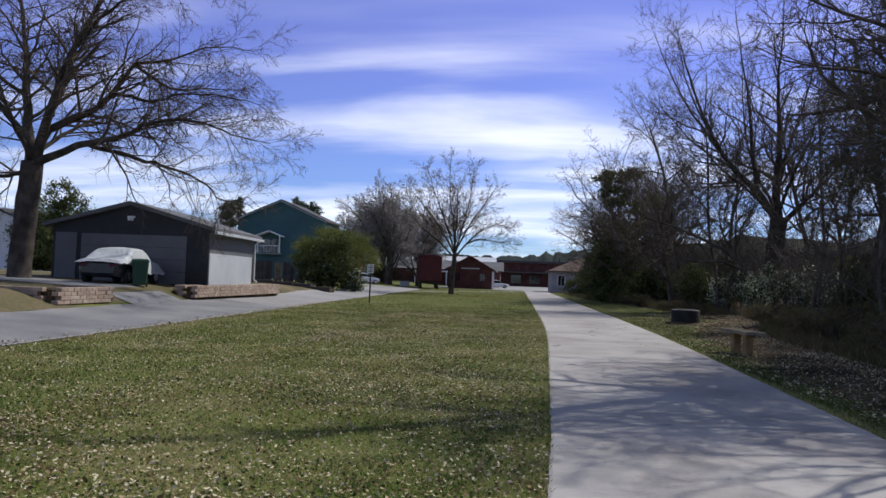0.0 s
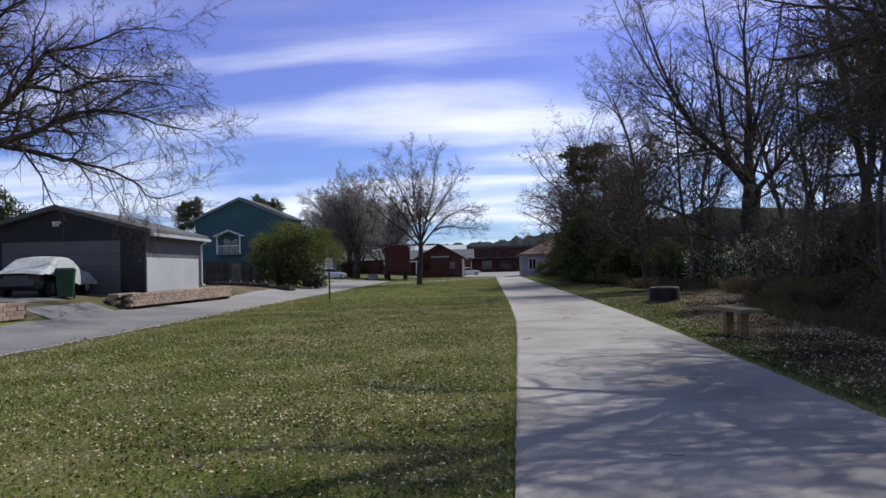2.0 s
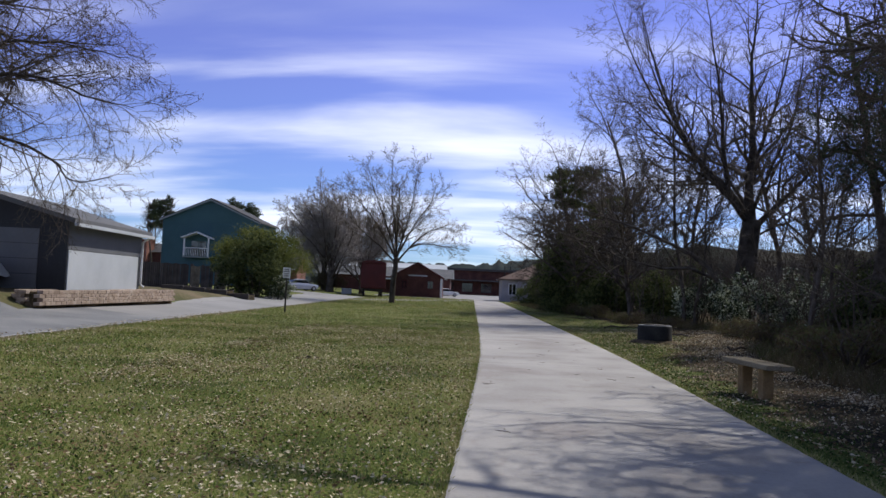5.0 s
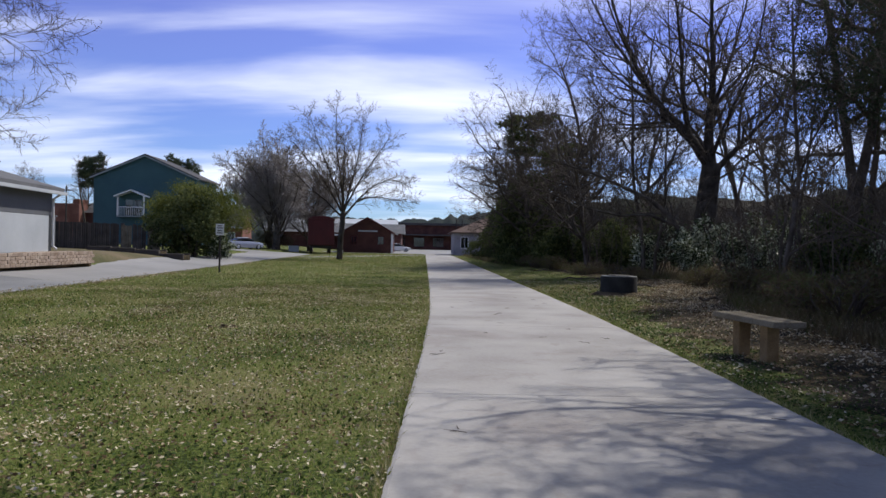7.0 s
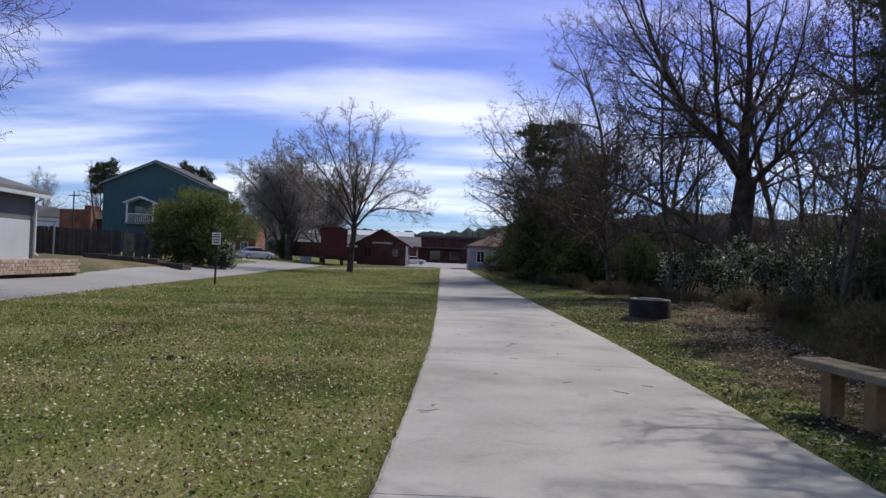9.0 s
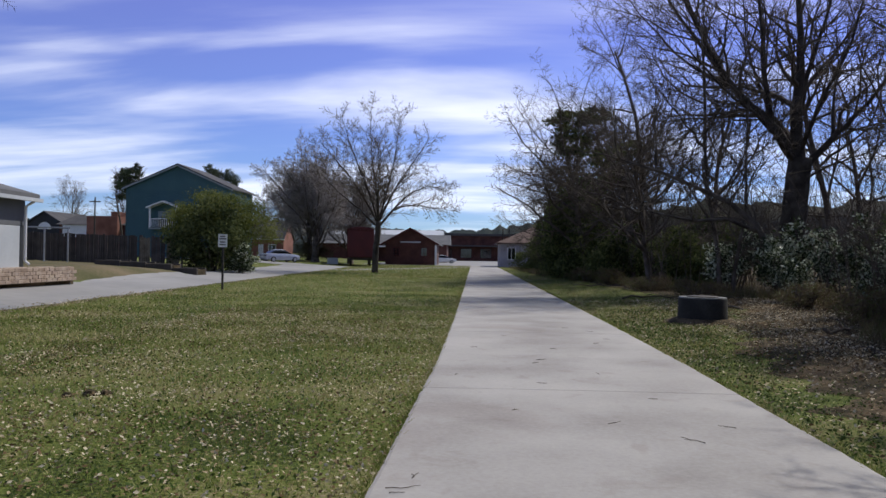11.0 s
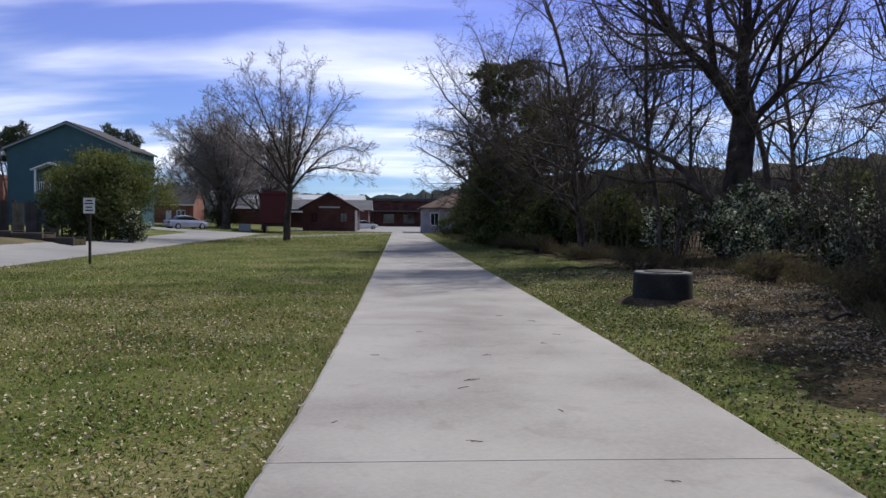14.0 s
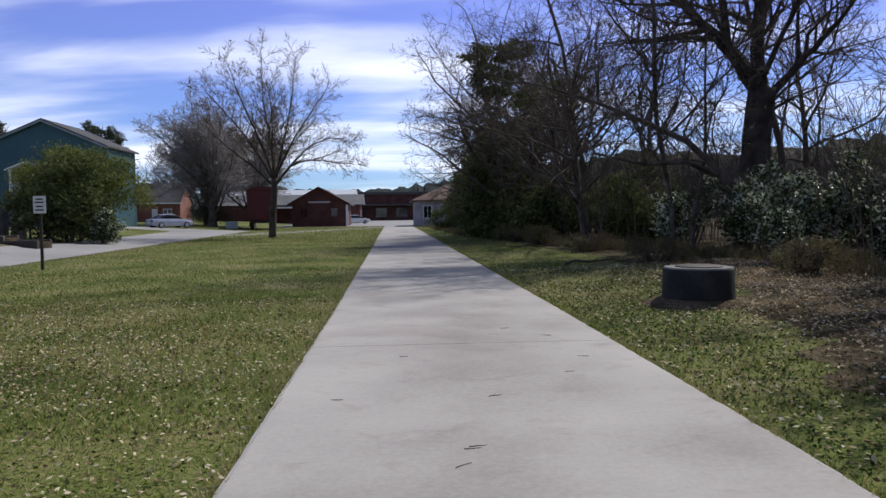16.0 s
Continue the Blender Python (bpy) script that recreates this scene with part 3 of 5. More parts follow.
def bush(seed, blobs, n, size, leaf, stems=7, aspect=0.5):
    """Meshes of a shrub: its stems, and its leaves in clumps."""
    rng = random.Random(seed)
    P = cloud(seed, blobs, n)
    b = Build()
    for i in range(stems):
        x, y, z, r, h = blobs[i % len(blobs)]
        t = Vector((x + rng.uniform(-r, r) * 0.7, y + rng.uniform(-r, r) * 0.7, z + h * rng.uniform(0.3, 0.8)))
        a = Vector((x * 0.3 + rng.uniform(-0.2, 0.2), y * 0.3 + rng.uniform(-0.2, 0.2), -0.08))
        mid = a.lerp(t, 0.5) + Vector((rng.uniform(-0.2, 0.2), rng.uniform(-0.2, 0.2), 0.1))
        rr = 0.02 + 0.012 * h
        b.tube([a, mid, t], [rr, rr * 0.7, rr * 0.3], 5)
    out = [("stem_growth", b.mesh("stem_growth", M["bark"], True)), ("foliage", leaves_mesh("foliage", P, size, M[leaf], seed, aspect))]
    return out


def on(x, y, turn=0, s=1.0, sink=0.0):
    return pose(x, y, float(ground_z(x, y)) - sink, 0, 0, turn) @ Matrix.Scale(s, 4)

# ---- right-hand wood ----
TALL = "bare grey-barked woodland tree with dense fine twigs"
kinds = [
    bare_tree(11, 16, 0.19, trunk=0.72, up=0.09, crook=1.2, kids=(13, 10, 8, 6), first=0.32, angle=((28, 55), (28, 58), (30, 65), (30, 70)), ratio=(0.66, 0.5, 0.5, 0.55)),
    bare_tree(12, 18, 0.17, trunk=0.8, up=0.09, crook=1.3, kids=(13, 10, 8, 6), first=0.3, angle=((38, 72), (30, 60), (30, 65), (30, 70)), ratio=(0.52, 0.5, 0.5, 0.55), lean=(0.08, 0.02)),
    bare_tree(13, 13, 0.17, trunk=0.6, up=0.07, kids=(13, 10, 8, 6), first=0.25, angle=((40, 75), (30, 60), (30, 65), (30, 70)), ratio=(0.85, 0.5, 0.5, 0.55), lean=(-0.06, -0.05), crook=1.3),
    bare_tree(14, 9, 0.07, up=0.12, kids=(10, 9, 7, 6), first=0.2, crook=1.4, lean=(-0.12, 0), ratio=(0.5, 0.5, 0.5, 0.55)),
]
def limbed_tree(seed, trunk, r0, r1, limbs, mats=("dark_bark", "twig"), length=3.2, every=0.42, tip_mat=None, tip_size=0.05, tip_every=1, **over):
    """A leafless tree on a trunk and main limbs of given course: each limb (first radius, points) bears side branches all along."""
    rng = random.Random(seed)
    opt = dict(BASE, **over)
    wood, twigs, tips = Build(), Build(), []

    def course(pts, ra, rb, wob):
        pts = [Vector(p) for p in pts]
        out = [pts[0]]
        for i in range(len(pts) - 1):
            p0, p1, p2, p3 = pts[max(i - 1, 0)], pts[i], pts[i + 1], pts[min(i + 2, len(pts) - 1)]
            for k in range(1, 5):
                u = k / 4
                q = 0.5 * (2 * p1 + (p2 - p0) * u + (2 * p0 - 5 * p1 + 4 * p2 - p3) * u * u + (3 * p1 - p0 - 3 * p2 + p3) * u ** 3)
                out.append(q + Vector((rng.gauss(0, wob), rng.gauss(0, wob), rng.gauss(0, wob))))
        n = len(out) - 1
        return out, [ra + (rb - ra) * (i / n) ** 0.6 for i in range(n + 1)]

    pts, rad = course(trunk, r0, r1, 0.015)
    rad[0] *= opt["flare"]
    wood.tube(pts, rad, 12)
    for lr, lpts in limbs:
        pts, rad = course(lpts, lr, opt["min_r"] * 1.6, 0.022)
        wood.tube(pts, rad, 7)
        run = sum((b - a).length for a, b in zip(pts[:-1], pts[1:]))
        kids = max(4, int(run / every))
        for c in range(kids):
            f = 0.16 + 0.84 * (c + rng.random()) / kids
            i = min(int(f * (len(pts) - 1)), len(pts) - 2)
            u = f * (len(pts) - 1) - i
            q, rr = pts[i].lerp(pts[i + 1], u), rad[i] + (rad[i + 1] - rad[i]) * u
            axis = (pts[i + 1] - pts[i]).normalized()
            side = axis.orthogonal().normalized()
            side.rotate(Matrix.Rotation(2.4 * c + rng.uniform(-0.7, 0.7), 3, axis))
            ang = radians(rng.uniform(*opt["angle"][1]))
            grow(wood, twigs, tips, rng, q, (axis * math.cos(ang) + side * math.sin(ang)).normalized(), length * (1.1 - 0.55 * f) * rng.uniform(0.6, 1.25), min(rr * 0.62, lr * 0.42) * rng.uniform(0.7, 1.0), 2, 5, opt)
    out = [("trunk", wood.mesh("trunk", M[mats[0]], True)), ("crown", twigs.mesh("crown", M[mats[1]], True))]
    if tip_mat:
        P = np.array([t[0][:] for t in tips[::tip_every]])
        out.append(("bud_cover", leaves_mesh("bud_cover", P, tip_size, M[tip_mat], seed)))
    return out


# the great forked tree
big = limbed_tree(21, [(-0.1, 0, -0.2), (-0.08, 0, 1.6), (0.12, 0, 3.6), (0.28, 0, 5.4)], 0.58, 0.46, [
    (0.30, [(0.26, 0, 5.1), (-0.95, 0.2, 6.9), (-2.2, 0.5, 8.3), (-3.1, 0.6, 9.7), (-4.1, 0.6, 11.8), (-5.0, 0.4, 14.2), (-5.6, 0.2, 16.4)]),
    (0.34, [(0.26, 0, 5.1), (0.05, -0.1, 6.9), (0.16, -0.2, 8.9), (0.15, -0.1, 11.0), (0.2, 0.2, 13.4), (0.4, 0.3, 16.0), (0.4, 0.2, 18.6)]),
    (0.20, [(0.3, 0, 4.9), (1.5, -0.2, 6.2), (2.4, -0.4, 7.2), (3.3, -0.5, 8.4), (4.1, -0.4, 10.2), (4.7, 0, 12.6)]),
    (0.17, [(-0.8, 0.2, 6.7), (-1.35, -0.4, 8.6), (-1.55, -0.6, 10.6), (-1.8, -0.6, 12.6), (-2.2, -0.4, 15.4), (-2.4, 0, 17.6)]),
    (0.17, [(0.1, 0, 6.8), (0.75, 0.5, 8.8), (1.4, 0.9, 10.6), (2.1, 1.2, 12.6), (2.7, 1.2, 15.6), (3.0, 1.0, 17.4)]),
    (0.13, [(0.1, 0, 5.2), (-1.6, -1.2, 6.6), (-3.2, -1.8, 7.6), (-4.8, -2.0, 9.2), (-6.0, -1.8, 10.6)]),
    (0.13, [(0.2, 0, 5.6), (0.4, -1.6, 7.4), (0.9, -2.8, 9.4), (1.2, -3.4, 12.0), (1.2, -3.4, 14.4)]),
    (0.14, [(0.2, 0, 5.8), (-0.2, 1.8, 7.6), (-0.6, 3.0, 10.0), (-0.8, 3.6, 13.0), (-0.9, 3.6, 15.8)]),
    (0.10, [(-2.2, 0.5, 8.3), (-4.0, 1.2, 9.6), (-5.6, 1.6, 11.4), (-6.8, 1.6, 13.0)]),
    (0.12, [(-2.6, 0.5, 8.9), (-4.4, 0.9, 11.4), (-5.9, 1.0, 14.2), (-7.0, 0.8, 16.8)]),
    (0.10, [(-3.1, 0.6, 9.7), (-4.9, -0.4, 12.4), (-5.8, -1.0, 15.6)]),
    (0.11, [(1.5, -0.2, 6.2), (1.9, 0.6, 8.0), (2.6, 1.2, 10.2), (3.4, 1.4, 13.0)]),
    (0.08, [(0.25, 0, 4.4), (1.8, 0.4, 5.2), (3.4, 0.6, 5.8), (4.8, 0.6, 7.0)])],
    length=4.0, every=0.46, kids=(0, 0, 8, 6), up=0.10, crook=1.0, min_r=0.006, flare=1.2, angle=((30, 50), (28, 62), (30, 60), (30, 65)), ratio=(0.9, 0.42, 0.5, 0.5))
plant("forked_tree", big, on(14.35, 43.8), "great bare forked tree with ascending limbs among shrubs", "tree")
spots = [(11.8, 56, 1, 80, .95), (8.9, 66, 2, 40, .9), (10.5, 72, 0, 200, .85), (9.4, 82, 2, 310, .8), (16.5, 60, 0, 260, 1.0),
         (18.5, 49, 1, 20, 1.0), (22.5, 39.5, 0, 130, .95), (17.8, 36, 1, 290, .9), (14.2, 34.0, 3, 60, 1.0), (20.5, 34, 2, 10, 1.0), (16.8, 28, 0, 100, .95), (13.4, 21.5, 1, 220, .95),
         (19.5, 25, 1, 45, 1.05), (21.5, 29, 0, 15, 1.05), (11.2, 41.5, 3, 170, 1.05), (23, 55, 2, 70, 1.1), (25, 44, 0, 190, 1.1), (14.5, 74, 0, 120, 1.0), (13.5, 88, 2, 20, .9),
         (9.9, 60.5, 3, 330, 1.3), (8.6, 74, 3, 30, 1.1), (15.8, 16, 1, 90, 1.0), (12.2, 31.5, 3, 100, .8), (9.8, 92, 3, 200, 1.1),
         (9.6, 20.5, 3, 70, 1.1), (9.9, 19.4, 0, 140, .9), (10.6, 28.2, 3, 200, 1.15), (11.0, 42.5, 3, 340, 1.5)]
for x, y, i, turn, s in spots:
    plant("woodland_tree", kinds[i], on(x, y, turn, s), TALL if i < 3 else "thin leaning bare sapling at the wood's edge", "tree", "trees of the right-hand wood")

# dark evergreens
cedar = bush(31, [(0, 0, 6.2, 2.0, 1.6), (-0.6, -0.6, 8.2, 1.9, 1.5), (0.7, 0.2, 9.8, 1.6, 1.5), (0.1, 0, 11.4, 1.0, 1.3), (1.2, -1.0, 7.2, 1.6, 1.2), (-1.5, 0.5, 6.8, 1.3, 0.9)], 12500, 0.075, "needle", stems=0, aspect=0.2)
ced_tr = bare_tree(32, 12, 0.19, levels=4, trunk=0.98, kids=(14, 7, 5, 4), first=0.45, up=0.04, angle=((55, 85), (30, 55), (30, 60), (30, 65)), ratio=(0.3, 0.5, 0.5, 0.5))
plant("evergreen_tree", ced_tr + cedar[1:], on(10.2, 16.3, 150, 1.35), "tall dark feathery evergreen tree beside the path", "tree")
plant("evergreen_tree", ced_tr + cedar[1:], on(11.8, 20.4, 60, 1.1), "dark feathery evergreen tree at the wood's edge", "tree")
plant("evergreen_tree", ced_tr + cedar[1:], on(13.4, 30.0), "dark feathery evergreen tree at the wood's edge", "tree")
for x, y, turn, sc in ((15.8, 33.4, 110, 1.1), (13.8, 26.4, 250, 0.95)):
    plant("evergreen_tree", ced_tr + cedar[1:], on(x, y, turn, sc), "dark feathery evergreen tree among bare trees", "tree")
ivy = bush(33, [(-0.9, 0, 8.2, 1.3, 0.8), (-1.3, 0.2, 9.5, 1.2, 0.7), (0.2, 0, 9.9, 1.1, 0.5), (0.8, -0.2, 7.3, 1.0, 0.5), (2.4, 0, 7.9, 1.2, 0.4), (0.3, 0, 5.6, 0.9, 0.6), (1.6, 0.4, 6.3, 1.0, 0.5)], 11000, 0.085, "evergreen", stems=0)
ivy_tr = bare_tree(34, 14, 0.2, trunk=0.55, kids=(16, 10, 8, 6), first=0.3, lean=(-0.05, 0), up=0.05, angle=((40, 80), (30, 58), (30, 65), (30, 70)), ratio=(1.05, 0.5, 0.5, 0.55), fall=0.25)
plant("spreading_tree", ivy_tr, on(9.4, 67.5, 150, 0.9), "spreading bare tree leaning over the path", "tree")
for x, y, turn, sc in ((9.9, 49.5, 30, 0.82), (9.2, 62.5, 255, 0.85), (10.2, 54.5, 300, 0.9)):
    plant("spreading_tree", ivy_tr, on(x, y, turn, sc), "spreading bare tree leaning over the path", "tree", "spreading trees")
plant("ivy_clad_tree", ivy_tr + ivy[1:], on(8.1, 57.5), "bare tree with a dark evergreen clump in its crown", "tree")
for x, y, turn, sc in ((9.6, 12.4, 40, 0.95), (11.6, 18.0, 200, 0.95), (12.4, 14.6, 110, 1.05)):
    plant("spreading_tree", ivy_tr, on(x, y, turn, sc), "spreading bare tree with dense twigs beside the path", "tree", "spreading trees")
BUSH = "dense dark evergreen bush at the wood's edge"
eb1 = bush(41, [(0, 0, 1.8, 1.9, 1.8), (0.8, 0.9, 3.4, 1.7, 1.6), (-0.7, -0.6, 1.2, 1.5, 1.2), (0.3, 0.3, 5.0, 1.1, 1.1)], 15000, 0.10, "evergreen", stems=12)
eb2 = bush(42, [(0, 0, 1.1, 1.5, 1.1), (1.0, 0.7, 1.7, 1.3, 1.3), (-1.0, 0.4, 0.8, 1.1, 0.8)], 9000, 0.085, "evergreen", stems=10)
for x, y, e, t, s in ((8.0, 62, eb1, 0, 1.0), (8.0, 58.8, eb1, 75, 1.05), (8.2, 68.5, eb1, 90, .9), (7.6, 76, eb1, 200, .8), (9.8, 55, eb2, 40, 1.1), (7.5, 84, eb2, 0, 1.2), (8.8, 94, eb1, 30, .7), (12.0, 48.5, eb2, 120, .9), (13.5, 54, eb2, 10, 1.2),
                      (17.5, 42.5, eb2, 240, 1.0), (20.5, 39, eb2, 300, 1.1), (14, 30, eb2, 60, .9), (12.5, 24, eb2, 20, .8)):
    plant("evergreen_bush", e, on(x, y, t, s), BUSH, "bush", "evergreen bushes of the wood")
PRIV = "glossy-leaved privet shrub with sun glints painted as pale leaves"
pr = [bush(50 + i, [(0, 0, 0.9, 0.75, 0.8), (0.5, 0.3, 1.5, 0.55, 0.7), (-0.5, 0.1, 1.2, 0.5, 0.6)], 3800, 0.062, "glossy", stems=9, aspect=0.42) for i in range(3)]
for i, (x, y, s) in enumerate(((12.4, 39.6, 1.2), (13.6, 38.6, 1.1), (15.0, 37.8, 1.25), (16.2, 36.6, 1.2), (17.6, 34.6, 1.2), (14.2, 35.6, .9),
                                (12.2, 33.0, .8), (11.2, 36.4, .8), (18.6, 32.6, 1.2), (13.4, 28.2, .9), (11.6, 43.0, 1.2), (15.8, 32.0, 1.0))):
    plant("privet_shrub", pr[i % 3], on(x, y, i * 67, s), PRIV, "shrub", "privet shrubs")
br = [bush(60 + i, [(0, 0, 0.45, 0.9, 0.5), (0.7, 0.4, 0.35, 0.7, 0.4), (-0.6, 0.2, 0.4, 0.7, 0.45)], 2600, 0.06, "bramble", stems=22, aspect=0.22) for i in range(2)]
for i, (x, y, s) in enumerate(((8.2, 15.5, 1.1), (9.2, 18.5, 1.2), (8.8, 22, 1.2), (9.8, 25, 1.1), (9.6, 28.5, 1.0), (10.4, 33.8, .9), (8.9, 38.5, .8), (8.6, 44, .8), (8.2, 50, 1.0), (7.8, 55, 1.0), (11, 20, 1.3), (11.5, 16, 1.3), (12.4, 26.5, 1.2), (13, 31, 1.2), (10.5, 12, 1.3), (8.0, 11.5, 1.0))):
    plant("bramble_patch", br[i % 2], on(x, y, i * 51, s), "tangle of brown brambles and dead grass", "brambles", "brambles along the wood")

# thin brushwood filling the wood, and the dark wood behind it
for k, (x0, x1, y0, y1, n, h) in enumerate(((9.5, 16, 46, 70, 330, 4.6), (15, 26, 30, 70, 520, 5.6), (11, 20, 22, 34, 300, 4.5), (9, 15, 70, 100, 300, 4.5), (10.5, 20, 10, 22, 320, 4.5), (26, 40, 20, 90, 500, 8.0), (12, 30, 84, 114, 420, 8.0))):
    rng = random.Random(400 + k)
    b = Build()
    for i in range(n):
        x, y = rng.uniform(x0, x1), rng.uniform(y0, y1)
        z, hh = float(ground_z(x, y)) - 0.05, h * rng.uniform(0.4, 1.1)
        p = Vector((x, y, z))
        d = Vector((rng.gauss(0, 0.16), rng.gauss(0, 0.16), 1))
        q = p + d * hh * 0.5
        r = q + (d + Vector((rng.gauss(0, 0.25), rng.gauss(0, 0.25), 0))) * hh * 0.5
        w = rng.uniform(0.010, 0.026)
        b.tube([p, q, r], [w, w * 0.8, 0.006], 3, cap=False)
        for c in range(6):
            f = rng.uniform(0.25, 0.95)
            o = (p.lerp(q, f * 2) if f < 0.5 else q.lerp(r, f * 2 - 1))
            e = o + Vector((rng.gauss(0, 0.6), rng.gauss(0, 0.6), rng.uniform(0.1, 0.9))) * hh * 0.22
            b.tube([o, o.lerp(e, 0.5) + Vector((0, 0, 0.05)), e], [0.009, 0.007, 0.005], 3, cap=False)
    tagged(new("brushwood", b.mesh("brushwood", M["twig"])), "thicket of thin bare stems in the wood", "brushwood", kind="stuff")
line = [(13.5, 132), (17, 124), (24, 116), (33, 106), (42, 92), (47, 70), (49, 40), (49, 0), (48, -60), (46, -120)]
dist = [0.0]
for (ax, ay), (bx, by) in zip(line[:-1], line[1:]):
    dist.append(dist[-1] + math.hypot(bx - ax, by - ay))
b = Build()
steps = 420
for i in range(steps + 1):
    u = dist[-1] * i / steps
    x, y = float(np.interp(u, dist, [q[0] for q in line])), float(np.interp(u, dist, [q[1] for q in line]))
    ox, oy = (0.75, 0.66) if y > 80 else (1.0, 0.0)
    for j, (o, f) in enumerate(((0, 0.0), (3, 0.7), (8, 1.0), (50, 1.1))):
        wob = 1.6 * noise.noise((u * 0.25, j, 2))
        b.v.append((x + ox * o + wob, y + oy * o, f * (8.4 + 1.8 * noise.noise((u * 0.06, j, 0)) + 1.5 * noise.noise((u * 0.35, j, 4)) + 1.3 * noise.noise((u * 1.3, j, 7)))))
for i in range(steps):
    for j in range(3):
        a = i * 4 + j
        b.f.append((a, a + 1, a + 5, a + 4))
tagged(new("backdrop_wood", b.mesh("backdrop_wood", M["far_wood"], True)), "dark wooded bank behind the trees", "woods", kind="structure")

# a bent tree that arches over the shrubs
wood, twigs, tips = Build(), Build(), []
rng = random.Random(97)
arc = [Vector(q) for q in ((0, 0, -0.1), (-0.25, 0.0, 1.3), (-0.9, 0.1, 2.5), (-1.9, 0.2, 3.4), (-3.2, 0.3, 4.0), (-4.6, 0.4, 4.6), (-6.0, 0.3, 5.0))]
wood.tube(arc, [0.15, 0.13, 0.115, 0.10, 0.08, 0.06, 0.03], 7)
opt = dict(BASE, kids=(0, 7, 6, 5), min_r=0.006, up=0.06, crook=1.4)
for k in range(2, 7):
    for c in range(3):
        d = Vector((rng.uniform(-1, 0.3), rng.uniform(-0.8, 0.8), rng.uniform(0.1, 1.0))).normalized()
        grow(wood, twigs, tips, rng, arc[k].copy(), d, rng.uniform(1.6, 3.2), 0.035, 1, 5, opt)
low = [Vector(q) for q in ((-0.9, 0.1, 2.3), (-2.2, -0.6, 2.7), (-3.6, -1.1, 2.6), (-5.2, -1.4, 2.9))]
wood.tube(low, [0.08, 0.07, 0.055, 0.03], 6)
for q in low[1:]:
    for c in range(2):
        grow(wood, twigs, tips, rng, q.copy(), Vector((rng.uniform(-1, 0.2), rng.uniform(-1, 0.4), rng.uniform(-0.1, 0.6))).normalized(), 1.8, 0.025, 1, 5, opt)
plant("arching_tree", [("trunk", wood.mesh("trunk", M["bark"], True)), ("crown", twigs.mesh("crown", M["twig"], True))], on(12.8, 41.0), "bent bare tree arching low over the shrubs", "tree")

# ---- lawn trees ----
mid = limbed_tree(71, [(0, 0, -0.2), (0.05, 0, 1.4), (0.15, 0, 2.8), (0.25, 0, 4.0)], 0.27, 0.21, [
    (0.12, [(0.2, 0, 3.5), (1.4, -0.2, 4.9), (2.8, -0.3, 6.2), (4.2, -0.3, 6.7), (5.7, -0.2, 6.4)]),
    (0.10, [(1.4, -0.2, 4.9), (2.6, 0.6, 5.3), (4.2, 1.0, 5.2), (5.6, 1.0, 5.0)]),
    (0.12, [(0.2, 0, 3.9), (-0.9, 0.2, 5.8), (-2.2, 0.3, 7.6), (-3.6, 0.3, 9.2), (-4.6, 0.2, 10.4)]),
    (0.10, [(0.15, 0, 3.6), (-1.2, -0.3, 4.9), (-2.8, -0.5, 6.2), (-4.2, -0.5, 7.6)]),
    (0.14, [(0.25, 0, 4.0), (0.0, 0.1, 6.6), (-0.4, 0.1, 9.4), (-0.5, 0, 12.8)]),
    (0.12, [(0.25, 0, 4.0), (0.9, -0.3, 6.4), (1.5, -0.5, 9.0), (1.9, -0.5, 12.2)]),
    (0.11, [(0.25, 0, 4.0), (1.5, 0.2, 6.6), (2.8, 0.3, 8.6), (4.0, 0.3, 10.4)]),
    (0.11, [(0.2, 0, 4.0), (-0.6, -0.9, 6.6), (-1.6, -1.6, 9.2), (-2.4, -2.0, 11.8)]),
    (0.10, [(0.2, 0, 3.8), (0.4, -1.6, 5.8), (0.6, -3.0, 7.8), (0.6, -3.8, 9.8)]),
    (0.10, [(0.2, 0, 3.8), (0.0, 1.7, 5.8), (-0.2, 3.2, 8.0), (-0.2, 4.0, 10.2)])],
    length=2.7, every=0.29, kids=(0, 0, 8, 6), up=0.06, crook=0.8, min_r=0.009, flare=1.5, angle=((24, 66), (25, 55), (30, 60), (30, 65)), mats=("dark_bark", "twig"), tip_mat="bud", tip_size=0.04, tip_every=3)
plant("lawn_tree", mid, on(-6.45, 70.0), "budding bare tree standing alone on the lawn", "tree")
wide = bare_tree(72, 14, 0.34, trunk=0.36, kids=(24, 16, 11, 7), first=0.24, up=0.05, crook=0.55, min_r=0.010, angle=((14, 64), (28, 55), (30, 60), (30, 65)), ratio=(1.3, 0.45, 0.5, 0.5), fall=0.3, thin=(0.30, 0.42, 0.5, 0.55), mats=("bark", "grey_twig"))
plant("broad_tree", wide, on(-18.6, 104, 0, 1.5), "broad round-crowned bare tree behind the road", "tree")
plant("broad_tree", wide, on(-31.5, 141, 80, 1.5), "broad round-crowned bare tree behind the road", "tree")
plant("thicket", bush(84, [(0, 0, 2.4, 2.6, 2.2), (2.6, 0.5, 2.0, 2.0, 1.8), (-2.4, 0.3, 2.2, 2.0, 1.8), (0.4, 0, 4.4, 1.8, 1.4)], 9000, 0.16, "bramble", stems=24, aspect=0.2), on(-19.4, 105.5, 0, 0.6), "brown leafless thicket under the broad trees", "thicket")
plant("broad_tree", wide, on(-15.0, 109, 130, 1.25), "broad round-crowned bare tree behind the road", "tree")
plant("broad_tree", wide, on(-20.6, 110, 200, 1.35), "broad round-crowned bare tree behind the road", "tree")
